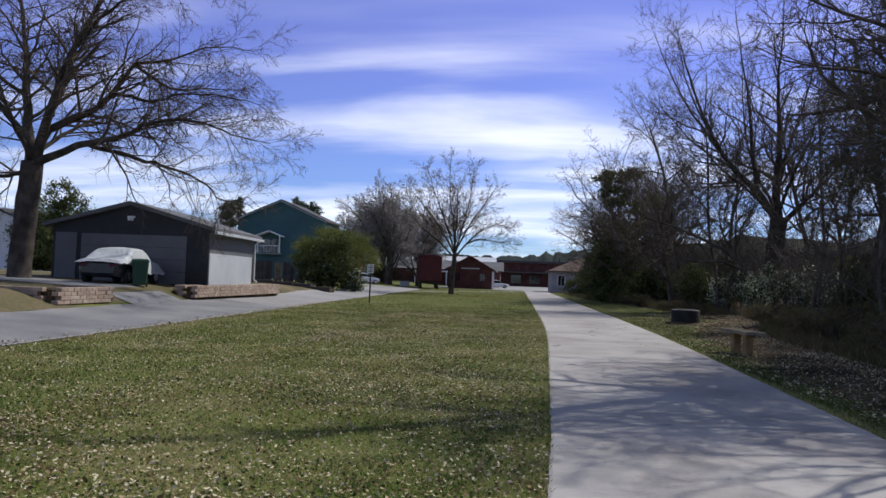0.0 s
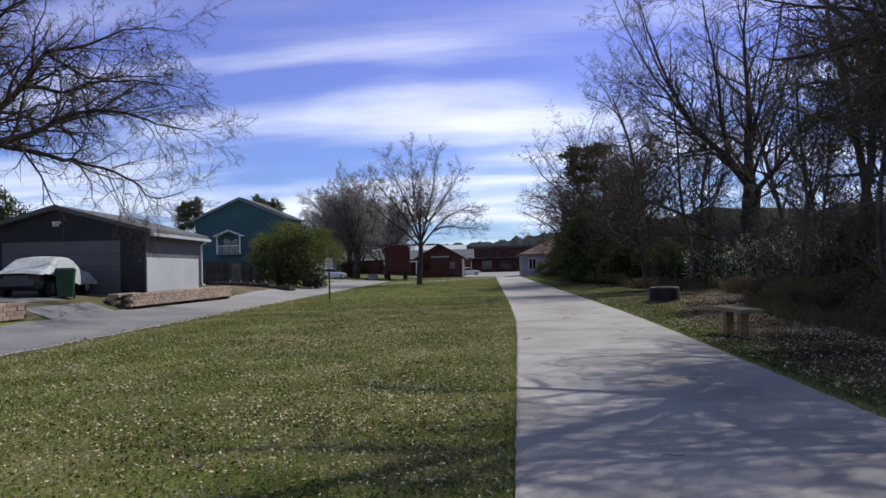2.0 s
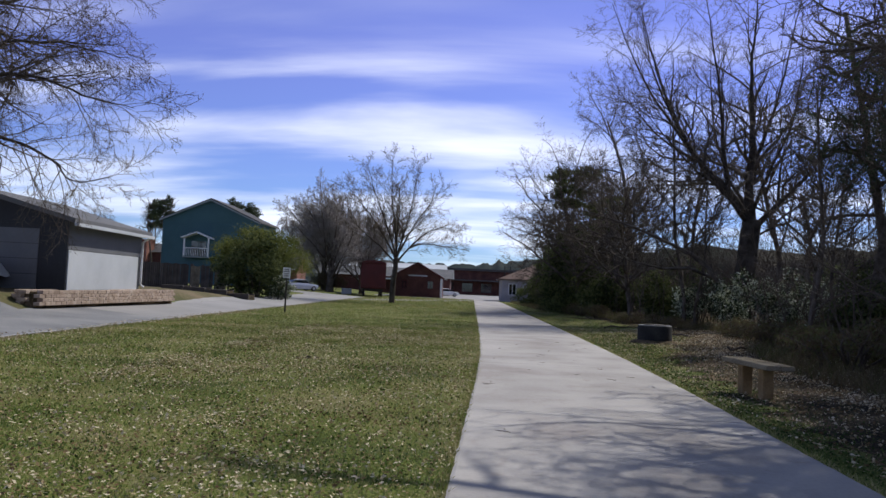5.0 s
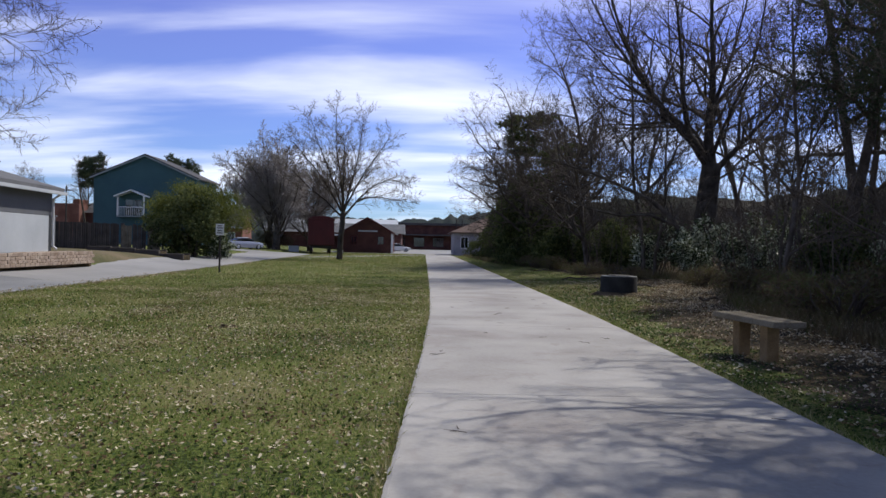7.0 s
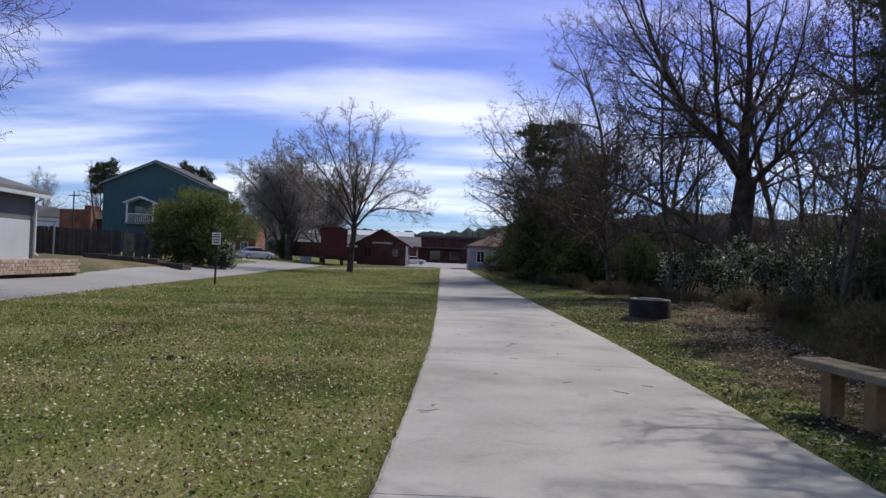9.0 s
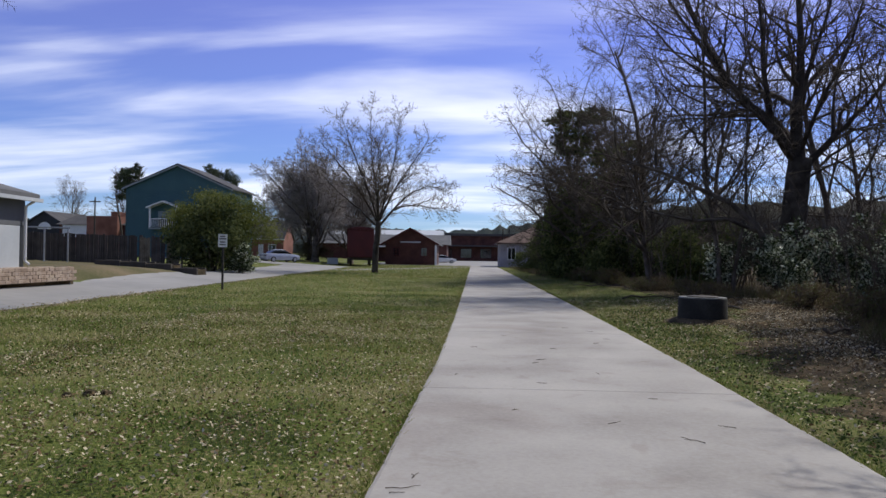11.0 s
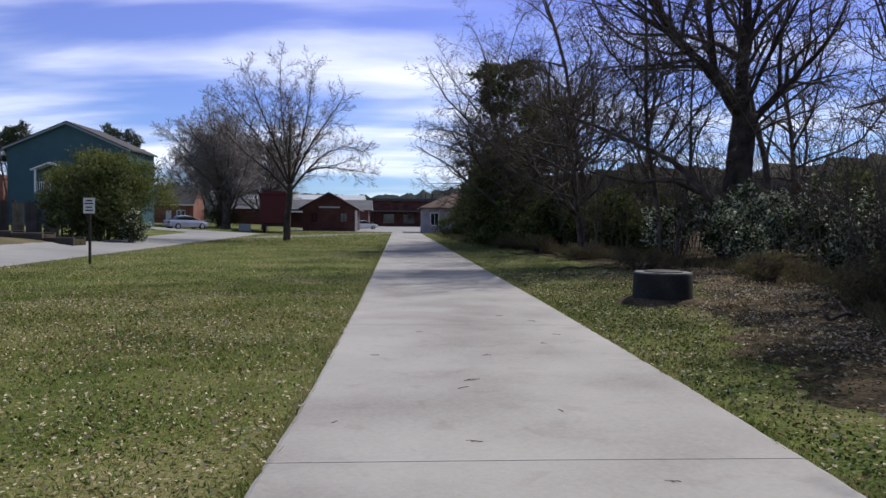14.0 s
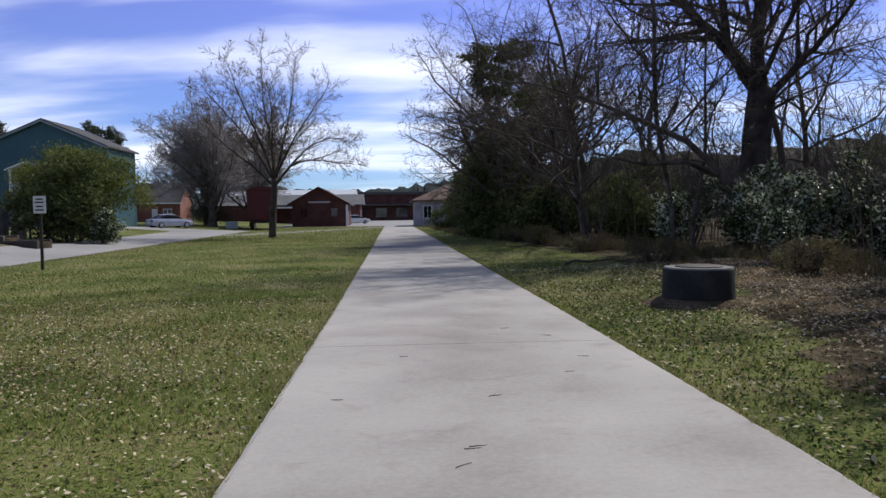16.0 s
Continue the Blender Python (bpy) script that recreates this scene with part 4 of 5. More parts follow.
oak = limbed_tree(73, [(-0.2, 0, -0.2), (-0.12, 0, 1.4), (0.0, 0, 3.0), (0.1, 0, 4.5)], 0.44, 0.40, [
    (0.20, [(0.1, 0, 4.4), (2.1, -0.3, 5.1), (4.1, -0.5, 5.5), (5.1, -0.6, 5.95), (6.8, -0.6, 6.1), (8.3, -0.5, 5.6), (9.7, -0.4, 5.3)]),
    (0.11, [(2.5, -0.3, 5.2), (4.2, 0.2, 4.75), (5.5, 0.5, 4.45), (6.9, 0.6, 3.85), (7.5, 0.6, 3.25), (8.7, 0.7, 3.45)]),
    (0.23, [(0.1, 0, 4.5), (0.6, 0.2, 5.8), (2.1, 0.5, 6.6), (3.0, 0.7, 7.6), (3.6, 0.9, 8.6), (4.8, 1.0, 8.8), (6.4, 1.0, 9.3), (8.3, 0.9, 9.2)]),
    (0.11, [(2.8, 0.7, 7.4), (3.9, -0.2, 7.1), (5.1, -0.5, 6.8), (6.3, -0.6, 7.1), (7.9, -0.6, 7.0), (9.5, -0.5, 6.7)]),
    (0.24, [(0.2, 0, 4.6), (1.1, -0.4, 6.9), (1.8, -0.6, 8.5), (2.8, -0.8, 10.0), (4.0, -0.8, 12.0), (5.2, -0.6, 13.4)]),
    (0.26, [(0.05, 0, 4.4), (-0.4, 0.2, 6.6), (-0.6, 0.3, 8.5), (-0.9, 0.4, 10.2), (-1.5, 0.4, 13.6), (-1.6, 0.2, 16.0)]),
    (0.16, [(0.6, 0.2, 6.4), (0.6, 1.0, 8.0), (0.9, 1.6, 9.8), (1.6, 2.0, 13.0), (2.0, 2.0, 15.4)]),
    (0.15, [(0.0, 0, 4.4), (-1.0, 0.2, 3.95), (-2.6, 0.4, 4.3), (-5.2, 0.5, 5.1)]),
    (0.16, [(-0.2, 0.1, 5.4), (-1.8, -0.5, 7.4), (-3.6, -0.9, 9.0), (-5.8, -1.0, 10.6)]),
    (0.13, [(0.1, 0, 4.6), (0.6, -2.0, 5.8), (1.4, -4.0, 7.0), (2.2, -5.8, 7.6)]),
    (0.13, [(0.1, 0, 4.8), (0.4, 2.0, 6.2), (1.4, 3.8, 7.4), (2.6, 5.4, 8.0)]),
    (0.11, [(1.8, -0.6, 8.5), (3.4, -1.4, 9.6), (5.4, -1.8, 10.6), (7.4, -1.8, 11.0)]),
    (0.09, [(3.6, 0.9, 8.6), (4.6, 1.8, 7.9), (6.0, 2.2, 8.0), (7.8, 2.2, 7.9)])],
    length=3.0, every=0.30, kids=(0, 0, 9, 8), up=0.02, droop=-0.10, crook=0.9, min_r=0.0055, flare=1.5, angle=((30, 75), (25, 62), (28, 60), (30, 65)), ratio=(1.0, 0.42, 0.55, 0.55), mats=("dark_bark", "twig"))
plant("shade_tree", oak, on(-19.0, 26.6, 0), "large bare shade tree with drooping twigs beside the garage", "tree")
for x, y, s, t in ((-36, 40, .7, 0), (-41, 47, .7, 100), (-33, 108, .7, 50), (-46, 110, .8, 180), (-58, 120, .8, 10), (-52, 60, .8, 60)):
    plant("yard_tree", kinds[0], on(x, y, t, s), "bare tree behind the houses", "tree", "trees behind the houses")
pine = bush(75, [(0, 0, 12.5, 1.5, 0.9), (1.3, 0.3, 11.3, 1.2, 0.6), (-1.2, 0.2, 11.0, 1.2, 0.6), (0.3, -0.2, 9.6, 1.3, 0.6), (-0.6, 0, 13.6, 0.9, 0.6)], 5000, 0.16, "needle", stems=0, aspect=0.3)
pine_tr = bare_tree(76, 14, 0.2, levels=3, trunk=0.98, kids=(14, 6, 5, 4), first=0.6, up=0.03, ratio=(0.18, .5, .5, .5), angle=((60, 85), (30, 55), (30, 60), (30, 60)))
for x, y, s in ((-34.6, 112, .88), (-32.4, 113, .84), (-36.2, 114, .8), (-40, 100, .78), (-42.5, 103, .76)):
    plant("pine_tree", pine_tr + pine[1:], on(x, y, x * 31, s), "dark tufted pine behind the house", "tree", "pines behind the house")

# bush by the road
lime = bush(81, [(0, 0, 3.2, 2.2, 1.2), (1.9, 0.2, 2.6, 1.5, 1.2), (-1.7, 0.2, 2.7, 1.4, 1.1), (0.2, -0.8, 3.6, 1.3, 0.8), (-2.2, -0.4, 1.9, 1.0, 0.8)], 30000, 0.055, "lime", stems=18)
plant("lime_shrub", lime, on(-15.7, 61.8, 0, 1.18), "large rounded shrub with lime-green new leaves", "shrub")
plant("evergreen_shrub", bush(82, [(0, 0, 1.3, 1.5, 1.3), (1.0, -0.4, 1.0, 1.0, 1.0), (-1.0, -0.2, 1.2, 1.0, 1.0), (0.2, 0, 2.4, 1.1, 0.9)], 11000, 0.08, "evergreen", stems=8), on(-15.5, 59.2, 0, 1.4), "dark evergreen shrub under the lime one", "shrub")
plant("privet_shrub", bush(83, [(0, 0, 0.9, 0.9, 0.9), (0.7, 0, 0.6, 0.6, 0.5)], 3500, 0.07, "glossy", stems=8), on(-13.4, 58.6), "glossy shrub beside the road with painted pale glints", "shrub")

# ---- buildings ----


def windowed(parent, x, z0, z1, w, y, lit="white", cross=True):
    """A window set on a wall that faces -y at that y."""
    win = part("window", Build().box(x - w / 2, x + w / 2, y - 0.03, y - 0.005, z0, z1), M["glass"], parent, "dark glazed window")
    b = Build()
    t = 0.09
    for x0, x1, a, c in ((x - w / 2 - t, x - w / 2, z0 - t, z1 + t), (x + w / 2, x + w / 2 + t, z0 - t, z1 + t), (x - w / 2, x + w / 2, z1, z1 + t), (x - w / 2, x + w / 2, z0 - t, z0)):
        b.box(x0, x1, y - 0.06, y - 0.002, a, c)
    if cross:
        b.box(x - 0.025, x + 0.025, y - 0.05, y - 0.031, z0, z1)
    part("frame", b, M[lit], win)
    return win


def gable_roof(w0, w1, y0, y1, eave, ridge, over, thick, along=0.3):
    """A roof with its ridge along y over walls from w0 to w1."""
    c = (w0 + w1) / 2
    s = (ridge - eave) / (c - w0)
    lo = eave - over * s
    b = Build()
    b.prism([(w0 - over, lo), (c, ridge), (w1 + over, lo), (w1 + over, lo + thick), (c, ridge + thick * 1.1), (w0 - over, lo + thick)], y0 - along, y1 + along)
    return b


def box_house(name, m, w, d, h, ridge, wall, roof, label, over=0.4, cat="house"):
    t = thing(name, m, label, cat)
    part("wall", Build().prism([(0, -0.5), (w, -0.5), (w, h), (w / 2, ridge - 0.02), (0, h)], 0, d), M[wall], t)
    part("roof", gable_roof(0, w, 0, d, h, ridge, over, 0.16), M[roof], t)
    return t


# garage, local x along its front, y into it, from its front left corner
G = pose(-20.1, 29.95, 0.80, 0, 0, 4)
garage = box_house("garage", G, 6.8, 6.6, 2.42, 3.34, "dark_wall", "shingle", "dark charcoal garage with a gable roof and closed doors", 0.35, "garage")
sidings = Build()
for i in range(13):
    sidings.box(-0.012, 6.812, -0.02, 0.0, 0.02 + i * 0.185, 0.02 + i * 0.185 + 0.17)
part("siding", sidings, M["dark_wall"], garage)
d1 = Build()
for i in range(4):
    d1.box(1.25, 5.85, -0.05, -0.022, 0.02 + i * 0.52, 0.02 + i * 0.52 + 0.505)
part("garage_door", d1, M["grey_door"], garage, "wide grey closed garage door")
part("side_door", Build().box(0.12, 1.05, -0.05, -0.022, 0.0, 2.1), M["grey_door"], garage, "narrow grey painted door")
part("side_wall", Build().box(6.803, 6.83, 0.02, 6.58, 1.42, 2.4), M["grey_door"], garage, "grey painted upper side wall")
part("side_panel_door", Build().box(6.803, 6.85, 0.06, 6.25, 0.02, 1.40, bevel=0.01), M["pale_panel"], garage, "pale painted lower side panel")
part("downpipe", Build().tube([(7.18, 6.5, 2.24), (6.93, 6.44, 2.05), (6.93, 6.44, 0.25), (7.08, 6.44, 0.12)], [0.05] * 4, 8), M["white"], garage, "white downpipe")
part("gutter", Build().box(7.14, 7.27, -0.3, 6.9, 2.22, 2.34), M["pale_panel"], garage, "grey gutter and fascia")
part("gable_lamp", Build().box(3.25, 3.55, -0.12, -0.02, 2.80, 2.88).box(3.3, 3.38, -0.2, -0.1, 2.68, 2.80).box(3.44, 3.52, -0.2, -0.1, 2.68, 2.80), M["white"], garage, "twin floodlight under the gable")
part("vent_pipe", Build().tube([(1.2, 4, 2.8), (1.2, 4, 3.6)], [0.09, 0.09], 8), M["iron"], garage)

# planters
def planter(x0, x1, y0, y1, z, h, label):
    t = thing("planter", pose(0, 0, 0), label, "planter", "stone planters")
    block = Build().box(-0.15, 0.15, -0.1, 0.1, 0, 0.118, bevel=0.012).mesh("block", M["block"])
    core = Build().box(x0 + 0.19, x1 - 0.19, y0 + 0.19, y1 - 0.19, z - 0.2, z + h - 0.06)
    part("soil", core, M["litter"], t, "bare brown soil")
    rows = int(round(h / 0.12))
    for r in range(rows):
        sh = 0.15 * (r % 2)
        runs = [((x0 + 0.1, y0 + 0.1), (x1 - 0.1, y0 + 0.1), 0), ((x1 - 0.1, y0 + 0.1), (x1 - 0.1, y1 - 0.1), 90), ((x0 + 0.1, y1 - 0.1), (x1 - 0.1, y1 - 0.1), 0), ((x0 + 0.1, y0 + 0.1), (x0 + 0.1, y1 - 0.1), 90)]
        for (ax, ay), (bx, by), turn in runs:
            ln = math.hypot(bx - ax, by - ay)
            n = int((ln - 0.2 - sh) / 0.305)
            for i in range(n):
                f = (0.16 + sh + i * 0.305) / ln
                o = new("block", block)
                o.parent = t
                o.matrix_local = pose(ax + (bx - ax) * f + random.uniform(-.008, .008), ay + (by - ay) * f + random.uniform(-.008, .008), z + r * 0.12, 0, 0, turn + random.uniform(-1.5, 1.5))
    return t


planter(-13.7, -12.75, 28.0, 38.8, 0.36, 0.48, "low tan block planter beside the lane")
planter(-22.0, -12.8, 19.3, 22.7, 0.36, 0.48, "low tan block planter under the shade tree")

# teal house, local x along its gable, y into it
teal = box_house("teal_house", pose(-34.25, 86.5, 0.7), 10.7, 7.5, 7.12, 9.42, "teal", "dark_roof", "tall teal sided house with a white gabled balcony", 0.3)
courses = Build()
for i in range(38):
    courses.prism([(-0.022, 0.0 + i * 0.18), (-0.004, 0.175 + i * 0.18), (0.0, 0.175 + i * 0.18), (0.0, 0.0 + i * 0.18)], 0.01, 10.69, "x")
part("siding", courses, M["teal"], teal)
side_courses = Build()
for i in range(38):
    side_courses.prism([(10.7, i * 0.18), (10.722, i * 0.18), (10.704, 0.175 + i * 0.18), (10.7, 0.175 + i * 0.18)], 0.01, 7.49)
part("siding", side_courses, M["teal"], teal)
part("gable_trim", Build().prism([(-0.34, 6.86), (5.35, 9.30), (11.04, 6.86), (11.04, 7.02), (5.35, 9.47), (-0.34, 7.02)], -0.36, -0.31), M["trim"], teal, "grey-green bargeboards")
for x in (0.06, 10.64):
    part("corner_board", Build().box(x - 0.07, x + 0.07, -0.045, -0.024, 0, 6.95), M["teal"], teal)
balc = part("balcony", Build().box(2.75, 5.65, -0.95, -0.03, 2.9, 3.05), M["trim"], teal, "white-railed balcony under its own gable")
part("balcony_roof", Build().prism([(2.5, 4.98), (4.2, 5.62), (5.9, 4.98), (5.9, 5.1), (4.2, 5.76), (2.5, 5.1)], -1.1, -0.03), M["white"], balc)
for x in (2.85, 5.55):
    part("post", Build().box(x - 0.07, x + 0.07, -0.92, -0.78, 3.05, 5.08), M["white"], balc)
for i in range(13):
    part("baluster", Build().box(3.0 + i * 0.195, 3.04 + i * 0.195, -0.87, -0.83, 3.1, 3.9), M["white"], balc)
part("handrail", Build().box(2.9, 5.5, -0.9, -0.8, 3.9, 3.98), M["white"], balc)
windowed(teal, 4.2, 3.1, 4.75, 1.7, -0.025, lit="teal")

# wooden fence and metal posts
board = Build().box(-0.075, 0.075, -0.012, 0.012, 0, 1.85, bevel=0.003).mesh("board", M["wood_old"])
# paler timber for the sunlit panels, the sunlight put into the board colour
pale_board = Build().box(-0.075, 0.075, -0.012, 0.012, 0, 1.75, bevel=0.003).mesh("board", M["seat_wood"])


def fence_run(x0, x1, y0, y1, mesh, label, skip=0.0):
    """A boarded fence from one point to another, following the ground."""
    t = thing("fence", pose(x0, y0, 0), label, "fence")
    ln = math.hypot(x1 - x0, y1 - y0)
    turn = math.degrees(math.atan2(y1 - y0, x1 - x0))
    rng = random.Random(int(x0 * 7))
    for i in range(int(ln / 0.158)):
        if rng.random() < skip:
            continue
        f = i * 0.158 / ln
        o = new("board", mesh)
        o.parent = t
        z = float(ground_z(x0 + (x1 - x0) * f, y0 + (y1 - y0) * f))
        o.matrix_local = pose((x1 - x0) * f, (y1 - y0) * f, z + rng.uniform(-.04, .03), rng.uniform(-1, 1), rng.uniform(-.8, .8), turn)
    for h in (0.5, 1.5):
        za, zb = float(ground_z(x0, y0)) + h, float(ground_z(x1, y1)) + h
        nx_, ny_ = -(y1 - y0) / ln * 0.04, (x1 - x0) / ln * 0.04
        part("rail", Build().tube([(nx_, ny_, za), (x1 - x0 + nx_, y1 - y0 + ny_, zb)], [0.035, 0.035], 4), M["wood_old"], t)
    for f in np.linspace(0, 1, max(2, int(ln / 2.4) + 1)):
        x, y = x0 + (x1 - x0) * f, y0 + (y1 - y0) * f
        part("post", Build().box(x - x0 - 0.05, x - x0 + 0.05, y - y0 + 0.07, y - y0 + 0.17, float(ground_z(x, y)) - 0.2, float(ground_z(x, y)) + 1.9), M["wood_old"], t)
    return t


fence_run(-30.5, -20.5, 60.6, 60.0, board, "dark weathered close-boarded wooden fence")
fence_run(-20.4, -19.6, 60.0, 59.8, pale_board, "board fence panel painted pale as if sunlit")
fence_run(-19.5, -18.5, 59.8, 59.6, board, "patchy brown board fence with gaps", 0.06)
fence_run(-18.4, -17.3, 59.5, 59.0, pale_board, "board fence panel painted pale as if sunlit")
line_posts = thing("clothes_line", pose(0, 0, 0), "grey steel clothes-line frame in the yard", "clothes line")
for x in (-25.35, -23.85, -28.4):
    part("pole", Build().tube([(x, 57.5, float(ground_z(x, 57.5)) - 0.1), (x, 57.5, float(ground_z(x, 57.5)) + 2.15)], [0.055, 0.055], 10), M["galv"], line_posts)
part("crossbar", Build().tube([(-28.5, 57.5, 2.83), (-23.7, 57.5, 2.76)], [0.05, 0.05], 8), M["galv"], line_posts)
bed = thing("garden_bed", pose(0, 0, 0), "low earth bed edged with old timbers", "garden bed")
for i in range(4):
    x0 = -19.0 + i * 1.4
    z = float(ground_z(x0 + 0.7, 52.0))
    for y in (51.5, 52.7):
        part("timber", Build().box(x0, x0 + 1.38, y, y + 0.2, z - 0.15, z + 0.30, bevel=0.02), M["wood_old"], bed)
    part("soil", Build().box(x0, x0 + 1.38, 51.71, 52.69, z - 0.1, z + 0.22), M["litter"], bed)

# brick houses beyond
gh = box_house("grey_house", pose(-60.5, 110, 0.8), 7.4, 10, 3.3, 5.6, "dark_wall", "dark_roof", "dark grey gabled house behind the fence", 0.5)
fan = Build().add([(3.7, -0.06, 3.3)] + [(3.7 + 0.95 * math.cos(math.pi * i / 12), -0.06, 3.3 + 0.95 * math.sin(math.pi * i / 12)) for i in range(13)], [(0, i + 1, i + 2) for i in range(12)])
part("fan_window", fan, M["white"], gh, "white half-round gable window")
bw = thing("brick_wing", pose(-53.6, 108, 0.8), "low brick house with a dark roof and broad chimney", "house")
part("wall", Build().box(0, 10, 0, 9, -0.5, 3.9), M["brick"], bw)
part("roof", Build().prism([(-0.5, 3.88), (9.5, 3.88), (4.5, 5.3)], -0.3, 10.3, "x"), M["dark_roof"], bw)
part("porch_panel", Build().box(0.5, 4.2, -0.12, -0.01, 2.3, 3.84), M["white"], bw, "white porch panel")
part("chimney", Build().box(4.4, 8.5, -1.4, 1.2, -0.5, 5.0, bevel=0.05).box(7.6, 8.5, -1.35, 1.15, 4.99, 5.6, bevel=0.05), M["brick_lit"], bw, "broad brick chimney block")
b2 = thing("brick_house", pose(-41.0, 128, 0.5), "red brick house with a steep dark gable roof", "house")
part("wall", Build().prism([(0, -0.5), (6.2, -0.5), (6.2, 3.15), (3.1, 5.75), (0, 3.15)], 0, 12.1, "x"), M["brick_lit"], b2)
part("roof", Build().prism([(-0.35, 2.9), (3.1, 5.8), (6.55, 2.9), (6.55, 3.08), (3.1, 6.0), (-0.35, 3.08)], -0.3, 12.3, "x"), M["dark_roof"], b2)
part("fascia", Build().box(-0.3, 12.3, -0.42, -0.36, 2.86, 3.06), M["white"], b2, "white eaves board")
part("door", Build().box(8.1, 8.9, -0.07, -0.01, 0, 2.15), M["white"], b2, "white painted door")
windowed(b2, 10.3, 0.9, 2.1, 1.1, 0.0)
part("vent_pipe", Build().tube([(10.6, 2.2, 4.8), (10.6, 2.2, 6.5)], [0.1, 0.1], 8), M["iron"], b2)
long_house = thing("long_house", pose(-30, 150, 0.2), "long low brick building with a grey roof", "house")
part("wall", Build().box(0, 26, 0, 9, -0.5, 3.1), M["brick"], long_house)
part("roof", Build().prism([(-0.6, 3.1), (9.6, 3.1), (4.5, 5.0)], -0.6, 26.6, "x"), M["shingle"], long_house)
part("carport", Build().box(9, 22, -4, -0.6, 2.5, 2.75).box(9.1, 9.3, -3.9, -3.7, 0, 2.5).box(15.4, 15.6, -3.9, -3.7, 0, 2.5).box(21.7, 21.9, -3.9, -3.7, 0, 2.5), M["white"], long_house, "pale carport roof on posts")

# red rail car
rc = thing("rail_car", pose(-13.38, 97.0, 0, 0, 0, 9.5), "dark red old railway car on its wheels", "rail car")
part("body", Build().box(0, 3.1, 0, 9.5, 1.0, 4.2, bevel=0.05), M["red"], rc)
part("roof", Build().prism([(-0.1, 4.2), (3.2, 4.2), (2.6, 4.45), (1.55, 4.55), (0.5, 4.45)], -0.2, 9.7), M["red"], rc)
part("underframe", Build().box(0.3, 2.8, 0.3, 9.2, 0.7, 1.0), M["iron"], rc)
ribs = Build()
for i in range(6):
    ribs.box(0.05 + i * 0.59, 0.11 + i * 0.59, -0.04, -0.002, 1.05, 4.15)
part("ribs", ribs, M["red"], rc)
for y in (1.3, 3.2, 6.3, 8.2):
    for x in (0.35, 2.55):
        part("wheel", Build().tube([(x, y, 0.45), (x + 0.2, y, 0.45)], [0.45, 0.45], 18), M["iron"], rc)

# depot shed
dp = box_house("depot", pose(-11.2, 115.5, 0.05), 6.9, 12, 3.0, 4.9, "brick", "dark_roof", "small dark brick depot with a gable roof", 0.6, "depot")
part("gable_trim", Build().prism([(-0.6, 2.66), (3.45, 4.9), (7.5, 2.66), (7.5, 2.86), (3.45, 5.12), (-0.6, 2.86)], -0.40, -0.32), M["red"], dp)
part("signboard", Build().box(2.1, 4.9, -0.07, -0.02, 3.0, 3.2), M["pale_panel"], dp, "small pale name board")
for x in (1.5, 5.4):
    windowed(dp, x, 1.2, 2.3, 0.8, 0.0, lit="red")
part("corner_post", Build().box(6.9, 7.2, -0.1, 0.1, 0, 2.7), M["white"], dp, "pale corner post")

# long brick building in the distance, pale roofed hall, white house
lb = thing("brick_store", pose(-16, 200, 0), "long low red brick store in the distance", "building")
part("wall", Build().box(0, 30, 0, 14, -0.5, 6.3), M["brick"], lb)
part("roof", Build().box(-0.5, 30.5, -0.8, 14.5, 6.3, 6.9), M["dark_roof"], lb)
part("awning", Build().box(2, 28, -4, 0, 3.6, 3.9), M["dark_roof"], lb)
for i in range(5):
    windowed(lb, 5 + i * 5, 0.8, 3.0, 2.6, 0.0, lit="dark_roof")
hall = thing("pale_hall", pose(-30, 160, 0), "building with a pale metal roof", "building")
part("wall", Build().box(0, 24, 0, 20, -0.5, 5.0), M["brick"], hall)
part("roof", Build().prism([(-0.5, 5.0), (20.5, 5.0), (10, 6.6)], -0.5, 24.5, "x"), M["pale_panel"], hall)
wh = thing("white_house", pose(4.5, 106, 0), "low white sided house with a hipped roof", "house")
part("wall", Build().box(0, 9, 0, 11, -0.3, 3.0), M["shaded_white"], wh)
part("roof", Build().add([(-0.5, -0.5, 2.95), (9.5, -0.5, 2.95), (9.5, 11.5, 2.95), (-0.5, 11.5, 2.95), (4.5, 4.0, 5.3), (4.5, 7.0, 5.3), (-0.5, -0.5, 3.1), (9.5, -0.5, 3.1), (9.5, 11.5, 3.1), (-0.5, 11.5, 3.1)],
     [(0, 3, 2, 1), (6, 7, 4), (7, 8, 5, 4), (8, 9, 5), (9, 6, 4, 5), (0, 1, 7, 6), (1, 2, 8, 7), (2, 3, 9, 8), (3, 0, 6, 9)]), M["brown_roof"], wh)
for x in (1.4, 4.2):
    windowed(wh, x, 1.0, 2.4, 0.9, 0.0)

